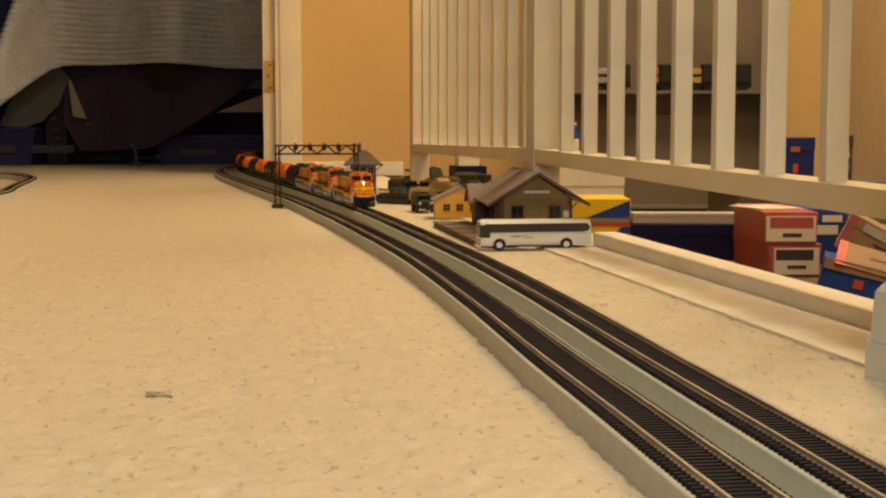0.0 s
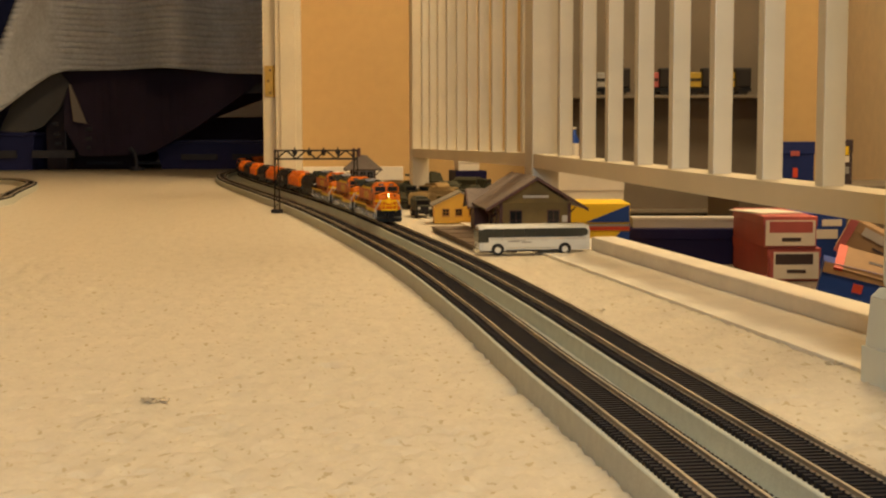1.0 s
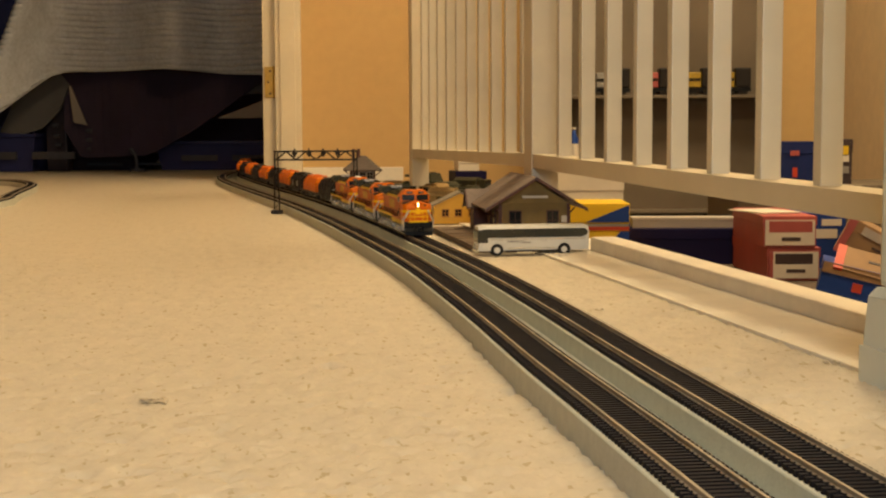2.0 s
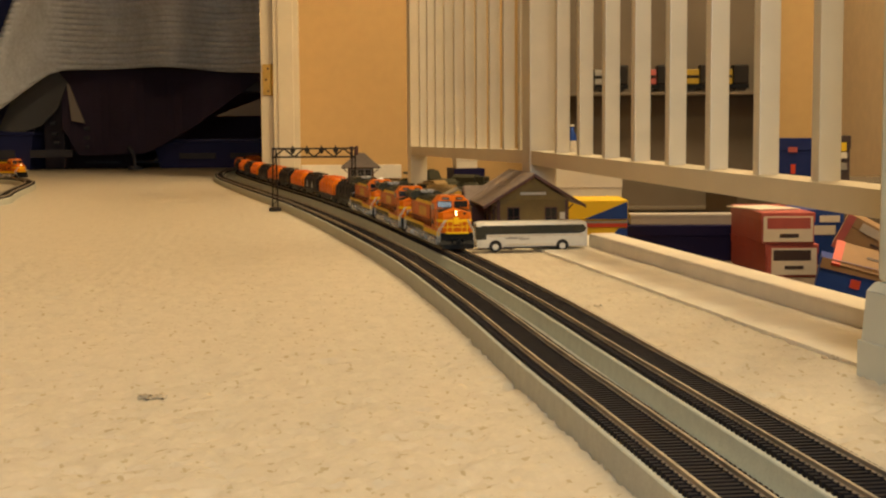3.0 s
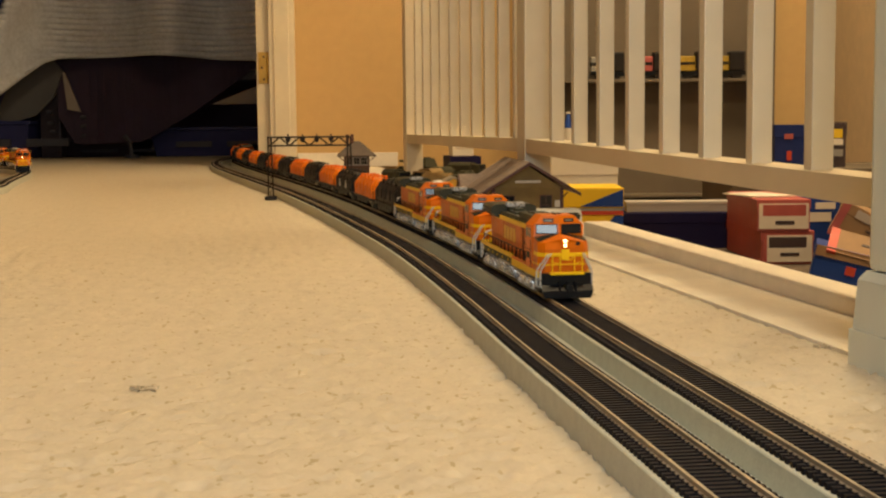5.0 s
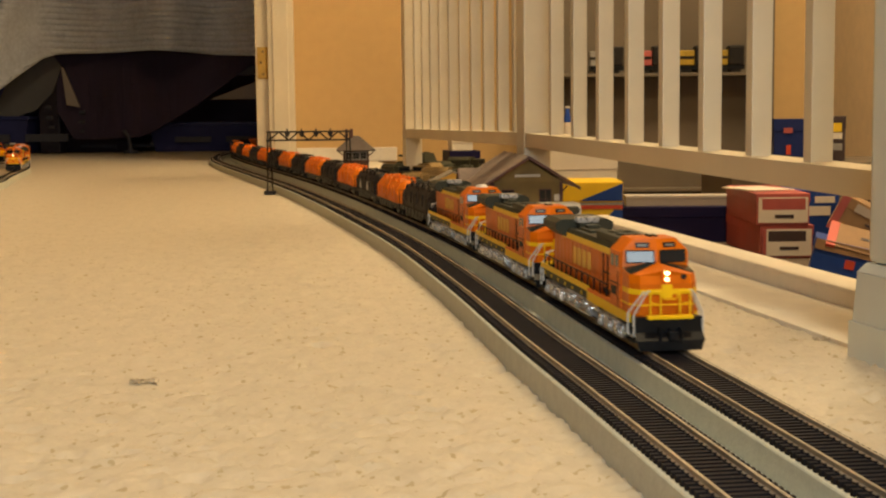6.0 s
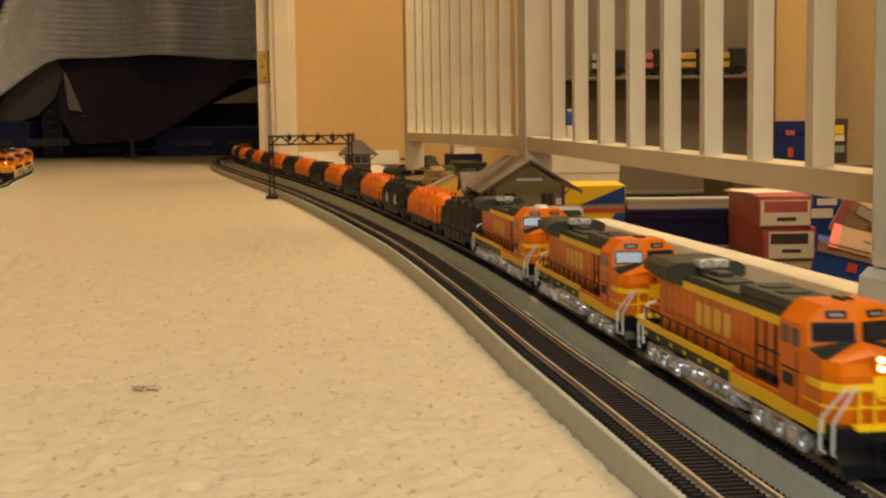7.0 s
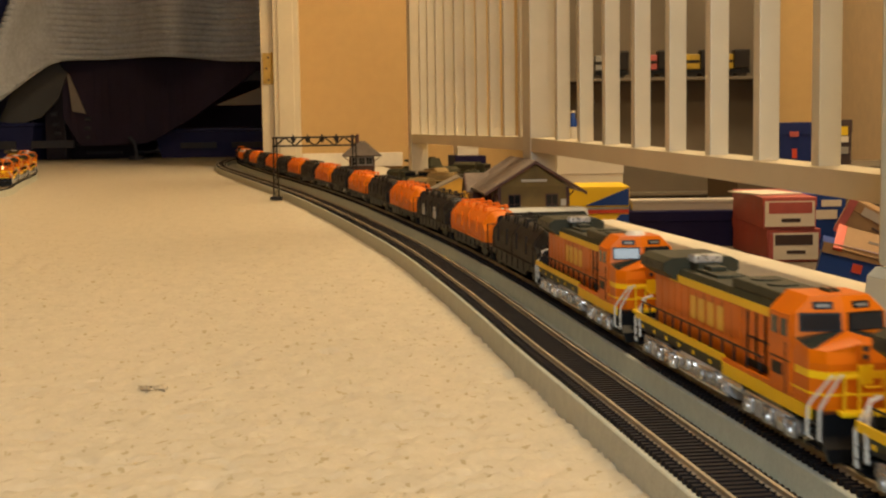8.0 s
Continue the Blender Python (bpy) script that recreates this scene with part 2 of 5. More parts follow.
# the end wall with its doorway, the rooms round it and the ceiling
slab("wall_north", WALL, -0.478, 1.09, WALL_Y, WALL_Y + 0.12, -1.2, 2.4, "smooth beige painted wall beside the doorway")
slab("wall_north_left", WALL, -3.6, -1.36, WALL_Y, WALL_Y + 0.12, 0, 2.4, "smooth beige painted wall beside the doorway")
slab("wall_over_door", WALL, -1.36, -0.478, WALL_Y, WALL_Y + 0.12, 2.05, 2.4, "beige painted wall over the doorway")
slab("wall_east", PALE_WALL, 1.09, 1.2, -1.8, 5.4, -1.2, 2.4, "peach painted stairwell wall")
slab("wall_west", WALL, -3.6, -3.48, -1.8, WALL_Y, 0, 2.4, "beige painted side wall")
slab("wall_south", WALL, -3.6, 1.09, -1.92, -1.8, -1.2, 2.4, "beige painted wall behind the layout")
# the unlit room's purplish darkness is put into this wall colour
PLUM = material("plum_gloom_wall", (0.15, 0.10, 0.16), 0.8, vary=0.06, size=0.05)
slab("wall_bedroom_end", PLUM, -4.2, 2.0, 7.2, 7.3, 0, 2.4, "bedroom wall, its plum tone standing for the dark")
slab("wall_bedroom_left", WALL, -4.3, -4.2, WALL_Y, 7.2, 0, 2.4, "beige bedroom wall in the dark")
slab("wall_bedroom_right", WALL, 1.9, 2.0, WALL_Y, 7.2, 0, 2.4, "beige bedroom wall in the dark")
slab("ceiling", CEIL, -4.3, 2.0, -1.9, 7.3, 2.4, 2.5, "white painted ceiling", "ceiling")

# door casing on the end wall, right of the doorway
bm = fresh()
box(bm, -0.4765, -0.402, WALL_Y - 0.018, WALL_Y, 0, 2.1, 0.003)
box(bm, -0.462, -0.418, WALL_Y - 0.024, WALL_Y - 0.016, 0, 2.1, 0.002)
tagged(part("trim_door_casing", bm, TRIM), "cream gloss-painted door casing", "trim", kind="structure")
slab("trim_door_casing_left", TRIM, -1.43, -1.35, WALL_Y - 0.018, WALL_Y, 0, 2.1, "cream gloss-painted door casing", "trim", 0.003)
slab("trim_door_jamb", TRIM, -0.4788, -0.4766, WALL_Y + 0.001, WALL_Y + 0.125, 0, 2.05, "cream painted door jamb", "trim")
slab("baseboard", BOARD, -0.400, -0.112, WALL_Y - 0.014, WALL_Y, 0, 0.040, "white low baseboard under the beige wall", "baseboard", 0.002)

# the bedroom door stands wide open; its hinge edge faces the layout
door = tagged(part("door_1", box(fresh(), -0.5145, -0.4795, WALL_Y + 0.003, WALL_Y + 0.76, 0.012, 2.03, 0.002), TRIM), "cream painted door standing wide open", "door", kind="structure")
bm = fresh()
box(bm, -0.509, -0.4785, WALL_Y - 0.001, WALL_Y + 0.004, 0.240, 0.329, 0.001)
hinge = part("hinge", bm, BRASS, door, "polished brass butt hinge")
bm = fresh()
rod(bm, [(-0.4795, WALL_Y - 0.005, 0.239), (-0.4795, WALL_Y - 0.005, 0.330)], 0.0045, 10)
part("hinge_pin", bm, BRASS, hinge, smooth=True)
for z, dx in ((0.252, 0), (0.285, -0.006), (0.316, 0)):
    part("screw", disc(fresh(), -0.4925 + dx, WALL_Y - 0.0015, z, 0.0035, 0.002, "y", 12), SCREW, hinge)


# ---- the stair fence ----
def turned(bm):
    bmesh.ops.rotate(bm, cent=(0, 0, 0), matrix=Matrix.Rotation(TH, 3, "Z"), verts=bm.verts)
    return bm


# white landing board with its raised lip, at the carpet's edge
lip = tagged(part("trim_landing_board", turned(box(fresh(), 0.338, 0.445, -1.6, 3.75, -0.03, 0.0016, 0.0008)), BOARD), "white painted landing board, scuffed along its edge", "board", kind="structure")
lip_bm = prism(fresh(), [(0.648, -0.003), (1.426, -0.003), (1.426, 0.0160), (0.648, 0.0137)], 0.400, 0.430, "x")
bmesh.ops.bevel(lip_bm, geom=list(lip_bm.edges), offset=0.003, segments=2, affect="EDGES", profile=0.6)
part("raised_lip", turned(lip_bm), BOARD, lip)
tagged(part("stair_side", turned(box(fresh(), 0.36, 0.425, -1.6, 3.75, -1.2, -0.031)), WALL), "painted side of the stairwell below the landing", "wall", kind="structure")
tagged(part("stairwell_floor", turned(box(fresh(), 0.426, 2.6, -1.8, 4.6, -0.135, -0.104)), material("brown_carpet", (0.10, 0.07, 0.05), 0.95, vary=0.2, bump=0.002, size=0.006)), "brown carpeted stair landing piled with boxes", "floor", kind="structure")

fence = thing("stair_fence", "white painted stair fence with square balusters", "fence")
F = 0.402


def sloped_bar(t0, t1, za, zb, high, half):
    """a bar along the fence whose top runs from za to zb."""
    return turned(prism(fresh(), [(t0, za - high), (t1, zb - high), (t1, zb), (t0, za)], F - half, F + half, "x"))


part("bottom_rail", sloped_bar(0.642, 1.644, 0.0910, 0.1050, 0.0174, 0.0165), TRIM, fence)
part("bottom_rail", sloped_bar(1.691, 2.730, 0.1055, 0.1015, 0.0174, 0.0165), TRIM, fence)
part("top_rail", turned(box(fresh(), F - 0.028, F + 0.028, 0.642, 2.75, 0.90, 0.95, 0.006)), TRIM, fence)
me = None
for k in range(19):
    t = 0.843 + 0.1010 * k
    if abs(t - 1.668) < 0.04 or t > 2.71:
        continue
    z = 0.0910 + (t - 0.642) * 0.01397 if t < 1.66 else 0.1055 - (t - 1.691) * 0.00385
    if me is None:
        ob = part("baluster", box(fresh(), -0.0080, 0.0080, -0.0062, 0.0062, -0.001, 0.82, 0.0010), WHITE, fence)
        me = ob.data
    else:
        ob = new("baluster", me)
        ob.parent = fence
    ob.matrix_basis = Matrix.Translation(dt(F, t, z)) @ pose(0, 0, 0, 0, 0, FENCE_TURN)
part("post", turned(box(fresh(), F - 0.0175, F + 0.0175, 1.645, 1.690, 0.0, 0.98, 0.002)), WHITE, fence)
part("wall_post", turned(box(fresh(), F - 0.0175, F + 0.0175, 2.731, 2.775, 0.0, 0.98, 0.002)), TRIM, fence)

newel = thing("newel_post", "white painted newel post on a stepped plinth", "newel post")
bm = fresh()
plan = lambda k: [(0.328 + k, 0.537 + k), (0.438 - k, 0.537 + k), (0.438 - k, 0.647 - k), (0.328 + k, 0.647 - k)]
part("base", turned(prism(bm, plan(0), -0.02, 0.018, "z")), NEWEL, newel)
part("plinth", turned(prism(fresh(), plan(0.0015), 0.0182, 0.044, "z", plan(0.003))), NEWEL, newel)
part("plinth_cap", turned(prism(fresh(), plan(0.003), 0.0442, 0.0490, "z", plan(0.0062))), NEWEL, newel)
part("shaft", turned(box(fresh(), 0.3345, 0.4315, 0.5435, 0.6405, 0.0492, 1.05, 0.004)), NEWEL, newel)


# ---- tracks ----
def ribbon(line, s0, s1, profile, step=0.02):
    """a profile (across to the right of travel, up) drawn along a line."""
    bm = fresh()
    ss = np.arange(s0, s1, step)
    rings = []
    for s in ss:
        p, w = along(line, s), way_at(line, s)
        right = np.array([w[1], -w[0]])
        rings.append([bm.verts.new((*(p + right * a), b)) for a, b in profile])
    k = len(profile)
    for r0, r1 in zip(rings, rings[1:]):
        for i in range(k):
            bm.faces.new((r0[i], r0[(i + 1) % k], r1[(i + 1) % k], r1[i]))
    bm.faces.new(rings[0])
    bm.faces.new(rings[-1][::-1])
    return bm


TIE_MESH = None


def track(line, label, near_y=None, wide=False):
    """roadbed, two rails and every tie; ties between near_y's limits are pieces of their own."""
    global TIE_MESH
    tr = thing("railway_track", label, "model railway track", "tracks")
    n = line[1][-1]
    h = 0.0115
    part("roadbed", ribbon(line, 0.02, n - 0.02, [(-0.0162, -0.004), (-0.0157, h - 0.0006), (-0.0152, h), (0.0152, h), (0.0157, h - 0.0006), *([(0.0162, 0.0010), (0.0360, 0.0008), (0.0360, -0.004)] if wide else [(0.0162, -0.004)])]), FOAM, tr, "grey foam roadbed strip")
    for side in (-1, 1):
        c = side * 0.0087
        part("rail", ribbon(line, 0.03, n - 0.03, [(c - 0.0012, 0.0136), (c - 0.0012, 0.0140), (c - 0.0004, 0.0143), (c - 0.0004, 0.0152), (c - 0.0006, 0.0154), (c - 0.0006, RAILTOP), (c + 0.0006, RAILTOP), (c + 0.0006, 0.0154), (c + 0.0004, 0.0152), (c + 0.0004, 0.0143), (c + 0.0012, 0.0140), (c + 0.0012, 0.0136)]), RAIL, tr)
    if TIE_MESH is None:
        TIE_MESH = bpy.data.meshes.new("tie")
        bm = box(fresh(), -0.0139, 0.0139, -0.0011, 0.0011, 0.0114, 0.0137)
        for a in (-0.0087, 0.0087):
            box(bm, a - 0.0020, a + 0.0020, -0.0006, 0.0006, 0.0136, 0.0142)
        bm.to_mesh(TIE_MESH)
        bm.free()
        TIE_MESH.materials.append(TIE)
    far, count = fresh(), 0
    for s in np.arange(n - 0.04, 0.04, -0.0046):
        p, w = along(line, s), way_at(line, s)
        turn = math.degrees(math.atan2(-w[0], w[1]))
        if near_y and near_y[0] < p[1] < near_y[1] and count < 300:
            ob = new("tie", TIE_MESH)
            ob.parent = tr
            ob.matrix_basis = pose(p[0], p[1], 0, 0, 0, turn)
            count += 1
        else:
            right = np.array([w[1], -w[0]])
            vs = [far.verts.new((*(p + right * a + w * b), z)) for a, b, z in ((-0.0139, -0.0011, 0.0114), (-0.0139, 0.0011, 0.0114), (0.0139, 0.0011, 0.0114), (0.0139, -0.0011, 0.0114), (-0.0139, -0.0011, 0.0137), (-0.0139, 0.0011, 0.0137), (0.0139, 0.0011, 0.0137), (0.0139, -0.0011, 0.0137))]
            for q in ((4, 5, 6, 7), (0, 1, 5, 4), (1, 2, 6, 5), (2, 3, 7, 6), (3, 0, 4, 7)):
                far.faces.new([vs[i] for i in q])
    tagged(part("ties_beyond", far, TIE, tr), kind="stuff")
    return tr


track(MAIN, "black-tied model track on grey foam, carrying the long train", (0.28, 2.1), True)
track(NEAR, "empty black-tied model track on grey foam roadbed", (0.28, 2.1))
track(FARLEFT, "black-tied model track curving over the carpet far off")


# ---- rolling stock: millimetres, forwards is +y, 0 is the rail's top ----
def wheelset(parent, y, r=5.8, mat=None):
    for x in (-8.6, 8.6):
        bm = disc(fresh(), x, y, r, r, 2.6, "x", 16)
        disc(bm, x, y, r, 1.6, 4.2, "x", 8)
        part("wheel", mm(bm), mat or STEEL, parent)


def coupler(parent, y, sign):
    bm = box(fresh(), -1.2, 1.2, min(y, y + 8 * sign), max(y, y + 8 * sign), 7.5, 9.8, 0.3)
    box(bm, -2.4, 2.0, min(y + 6 * sign, y + 9.5 * sign), max(y + 6 * sign, y + 9.5 * sign), 6.6, 10.6, 0.6)
    part("coupler", mm(bm), BLACK, parent)


def loco_truck(parent, yc):
    tk = part("truck", mm(box(fresh(), -7, 7, yc - 25, yc + 25, 5, 9, 0.5)), BLACK, parent, "silver-grey three-axle truck")
    for sx in (-1, 1):
        bm = fresh()
        x0, x1 = (12.8, 15.6) if sx > 0 else (-15.6, -12.8)
        prism(bm, [(yc - 27, 6.2), (yc - 24, 4.4), (yc - 12, 4.0), (yc - 9, 3.2), (yc + 9, 3.2), (yc + 12, 4.0), (yc + 24, 4.4), (yc + 27, 6.2), (yc + 26, 10.4), (yc + 14, 9.4), (yc + 10, 12.0), (yc - 10, 12.0), (yc - 14, 9.4), (yc - 26, 10.4)], x0, x1, "x")
        part("side_frame", mm(bm), TRUCKGREY, tk)
        bm = fresh()
        for dy in (-19.5, 0, 19.5):
            box(bm, *sorted((sx * 14.4, sx * 16.8)), yc + dy - 3.2, yc + dy + 3.2, 3.4, 9.0, 0.7)
            disc(bm, sx * 16.9, yc + dy, 5.6, 1.9, 1.4, "x", 10)
        part("axle_box", mm(bm), SILVER, tk)
        bm = fresh()
        for dy in (-10, 10):
            for k in (-1.6, 1.6):
                rod(bm, [(sx * 15.4, yc + dy + k, 3.6), (sx * 15.4, yc + dy + k, 9.8)], 1.2, 8)
        rod(bm, [(sx * 15.7, yc - 22, 10.6), (sx * 15.7, yc + 22, 10.6)], 0.8, 6)
        disc(bm, sx * 15.6, yc + 14.2, 7.4, 2.1, 5, "y", 10)
        part("spring", mm(bm), SILVER, tk)
    for dy in (-19.5, 0, 19.5):
        wheelset(tk, yc + dy)


def bars(bm, x, side, y0, z0, widths, high, gap=1.2):
    """plain blocks in place of lettering on a side."""
    y = y0
    for w in widths:
        box(bm, *sorted((x, x + side * 0.25)), y, y + w, z0, z0 + high)
        y += w + gap


def mml(bm):
    """to metres, with the upper works a little lower and the tail shorter than the drawing."""
    for v in bm.verts:
        if v.co.y < -20:
            v.co.y = -20 + (v.co.y + 20) * 0.865
        if v.co.z > 16.5:
            v.co.z = 16.5 + (v.co.z - 16.5) * 0.925
    return mm(bm)


def locomotive(lit=True):
    lo = thing("diesel_locomotive", "orange diesel locomotive with yellow stripes and dark green roof", "model locomotive", "locomotives")
    # frame, deck and the stripe along the sill
    bm = box(fresh(), -15.5, 15.5, -112, 112, 12.2, 16.4, 0.3)
    box(bm, -11, 11, -100, 100, 9.5, 12.4)
    part("frame", mml(bm), BLACK, lo)
    for sx in (-1, 1):
        part("sill_stripe", mml(box(fresh(), *sorted((sx * 15.6, sx * 16.5)), -112, 22, 17.2, 20.6, 0.15)), YELLOW, lo)
        part("sill_stripe", mml(box(fresh(), *sorted((sx * 15.6, sx * 17.0)), 22.1, 104, 12.8, 17.6, 0.15)), YELLOW, lo)
        part("side_sill", mml(box(fresh(), *sorted((sx * 15.5, sx * 16.1)), -112, 22, 14.4, 17.3, 0.15)), GREEN, lo)
        for k in range(6):
            part("sill_mark", mml(box(fresh(), *sorted((sx * 16.0, sx * 16.35)), -100 + 21 * k, -97.5 + 21 * k, 14.0, 15.6)), YELLOW, lo)
        part("cab_skirt", mml(box(fresh(), *sorted((sx * 15.5, sx * 16.7)), 22.1, 104, 17.7, 19.6, 0.15)), ORANGE, lo)
    # fuel tank and air tanks between the trucks
    bm = prism(fresh(), [(-14.6, 13.6), (-15.7, 12.2), (-16.2, 9), (-15.2, 5.6), (-12.6, 3.4), (-9, 2.6), (9, 2.6), (12.6, 3.4), (15.2, 5.6), (16.2, 9), (15.7, 12.2), (14.6, 13.6)], -34, 26)
    part("fuel_tank", mml(bm), TANKSILVER, lo, "dull silver fuel tank")
    bm = fresh()
    for sx in (-1, 1):
        rod(bm, [(sx * 13.8, -41, 10), (sx * 13.8, -36, 10), (sx * 13.8, 36, 10.4), (sx * 13.8, 41, 10.4)], 2.4, 10)
        for k, yy in enumerate((-31, -22, -13, -4, 5, 14, 22)):
            disc(bm, sx * 15.9, yy, 7.4 + 1.2 * (k % 3), 2.0 + 0.5 * (k % 2), 2.6, "x", 12)
        rod(bm, [(sx * 15.3, -33, 4.8), (sx * 15.3, -8, 4.6), (sx * 15.3, 25, 5.0)], 0.9, 8)
    part("air_tank", mml(bm), SILVER, lo)
    # long hood
    hood = part("hood", mml(prism(fresh(), [(-10.6, 16), (10.6, 16), (10.6, 44.8), (9.4, 46.6), (-9.4, 46.6), (-10.6, 44.8)], -96, 71)), ORANGE, lo)
    for sx in (-1, 1):
        bm = box(fresh(), *sorted((sx * 10.6, sx * 10.95)), -70, 63, 41.3, 44.9)
        part("hood_stripe", mml(bm), YELLOW, hood)
        bm = fresh()
        bars(bm, sx * 10.85, sx, -36, 27.5, (7.6, 8.0, 7.6, 7.0), 10.4, 4.0)
        part("marking", mml(bm), LETTER, hood)
        for k in range(11):
            y = -94 + k * 11.0
            part("hood_door", mml(box(fresh(), *sorted((sx * 10.6, sx * 10.95)), y, y + 9.8, 18.2, 26.6, 0.12)), ORANGE, hood)
            if not -42 < y < 8:
                part("hood_door", mml(box(fresh(), *sorted((sx * 10.6, sx * 10.95)), y, y + 9.8, 27.4, 41.0, 0.12)), ORANGE, hood)
            part("door_seam", mml(box(fresh(), *sorted((sx * 10.55, sx * 10.72)), y + 9.8, y + 11.0, 18, 41)), SEAM, hood)
        for y in (33, 42, 51):
            bm = box(fresh(), *sorted((sx * 10.7, sx * 11.2)), y, y + 0.7, 20, 41)
            box(bm, *sorted((sx * 10.7, sx * 11.2)), y, y + 8.0, 30.2, 30.8)
            part("vent_seam", mml(bm), SOOT, hood)
        part("battery_box", mml(box(fresh(), *sorted((sx * 10.7, sx * 11.3)), 34, 58, 18.5, 21.5)), SOOT, hood)
        bm = fresh()
        for k in range(14):
            y = -64 + 5 * k
            box(bm, *sorted((sx * 10.4, sx * 10.8)), y, y + 3.6, 17.2, 17.9)
        part("louvre", mml(bm), SOOT, hood)
    bm = prism(fresh(), [(-10.9, 45.0), (10.9, 45.0), (9.6, 47.6), (-9.6, 47.6)], -96, 71)
    box(bm, -9.4, 9.4, 12, 70, 47.4, 51.8, 1.0)
    box(bm, -6, 6, -46, -14, 47.4, 49.0, 0.5)
    box(bm, -3.4, 3.4, -42, -30, 49.0, 51.0, 0.5)
    for y in (24, 41, 58):
        disc(bm, 0, y, 52.0, 6.0, 1.0, "z", 18)
    box(bm, -5, 5, -60, -45, 47.4, 51.2)
    part("roof", mml(bm), GREEN, hood, "dark green roof")
    # radiator wings at the tail
    bm = prism(fresh(), [(-17.2, 46.6), (-10.4, 41.5), (10.4, 41.5), (17.2, 46.6), (17.2, 50.8), (13.5, 53.0), (-13.5, 53.0), (-17.2, 50.8)], -99, -57)
    part("radiator", mml(bm), GREEN, hood)
    for sx in (-1, 1):
        for k in range(4):
            part("radiator_grille", mml(box(fresh(), *sorted((sx * 17.1, sx * 17.4)), -96.5 + k * 9.6, -88.5 + k * 9.6, 47.2, 50.2)), BLACK, hood)
    bm = box(fresh(), -6.2, 6.2, -56, -46, 51.3, 55.0, 0.5)
    for k in range(5):
        box(bm, -6.5, 6.5, -55.6 + 2 * k, -54.8 + 2 * k, 52.0, 54.2)
    part("roof_vent", mml(bm), ALUMINIUM, hood, "silver roof vent")
    # cab
    body = [(-16.9, 16.4), (16.9, 16.4), (16.9, 47.4), (10.6, 54.4), (-10.6, 54.4), (-16.9, 47.4)]
    cab = part("cab", mml(prism(fresh(), body, 70, 89)), ORANGE, lo)
    low = [(-16.9, 88.9), (16.9, 88.9), (16.5, 91.6), (0, 95.0), (-16.5, 91.6)]
    mid = [(-16.3, 88.9), (16.3, 88.9), (15.8, 90.3), (0, 93.5), (-15.8, 90.3)]
    high = [(-10.6, 88.9), (10.6, 88.9), (10.2, 89.6), (0, 91.0), (-10.2, 89.6)]
    bm = prism(fresh(), low, 36.0, 48.4, "z", mid)
    prism(bm, mid, 48.4, 54.4, "z", high)
    part("cab_front", mml(bm), ORANGE, cab)

    def slanted(sx, u0, u1, o0, o1, z0, z1, tip, bevel=0.0):
        """a plate on one half of the arrow-shaped cab front: u outwards, o forwards."""
        plate = box(fresh(), u0, u1, o0, o1, z0, z1, bevel)
        for v in plate.verts:
            u, o, z = v.co
            lean = (z - 41.0) * 0.16
            v.co = (sx * (u * 0.9787 + o * 0.205), tip - u * 0.205 + o * 0.9787 - lean, z)
        return plate

    for sx in (-1, 1):
        ws = part("windscreen_frame", mml(slanted(sx, 1.3, 15.2, -0.6, 0.5, 41.9, 48.6, 95.0, 0.25)), BLACK, cab)
        part("windscreen", mml(slanted(sx, 2.0, 14.5, 0.3, 0.75, 42.6, 47.9, 95.0)), GLASS, ws)
        nb = part("number_board", mml(slanted(sx, 3.4, 10.2, -2.2, 0.4, 49.7, 52.4, 94.2, 0.25)), BLACK, cab)
        part("number_bar", mml(slanted(sx, 4.6, 9.0, 0.3, 0.6, 50.5, 51.6, 94.2)), MARK_BAR, nb)
    for sx in (-1, 1):
        for y in (72.0, 80.2):
            wf = part("side_window_frame", mml(box(fresh(), *sorted((sx * 16.8, sx * 17.2)), y, y + 7.4, 38.2, 46.4, 0.15)), ORANGE, cab)
            part("side_window", mml(box(fresh(), *sorted((sx * 17.15, sx * 17.35)), y + 0.8, y + 6.6, 39.2, 45.6)), GLASS, wf)
        bm = box(fresh(), *sorted((sx * 16.8, sx * 17.15)), 71, 88, 30.0, 30.5)
        box(bm, *sorted((sx * 16.8, sx * 17.15)), 84.5, 85.0, 18, 37)
        part("panel_line", mml(bm), SOOT, cab)
        bm = box(fresh(), *sorted((sx * 16.85, sx * 17.2)), 73, 82, 24, 28.5)
        part("cab_number_bar", mml(bm), SOOT, cab)
    bm = rod(fresh(), [(-3, 76, 54.8), (-3, 82, 54.8)], 0.7, 6)
    rod(bm, [(0, 74, 54.9), (0, 83, 54.9)], 0.7, 6)
    part("horn", mml(bm), GREEN, cab)
    # nose
    nose_plan = [(-16.4, 88), (16.4, 88), (16.4, 103), (12.6, 109), (-12.6, 109), (-16.4, 103)]
    bm = prism(fresh(), nose_plan, 16.4, 33.0, "z")
    ring = [bm.verts.new((x, y, 33.0)) for x, y in nose_plan]
    crown = [bm.verts.new(q) for q in ((-16.2, 88, 40.0), (16.2, 88, 40.0), (16.0, 101.5, 37.6), (12.2, 107.2, 37.3), (-12.2, 107.2, 37.3), (-16.0, 101.5, 37.6))]
    back, front = bm.verts.new((0, 88, 43.4)), bm.verts.new((0, 107.8, 39.8))
    bm.faces.new((ring[0], ring[5], crown[5], crown[0]))
    bm.faces.new((ring[5], ring[4], crown[4], crown[5]))
    bm.faces.new((ring[4], ring[3], crown[3], front, crown[4]))
    bm.faces.new((ring[3], ring[2], crown[2], crown[3]))
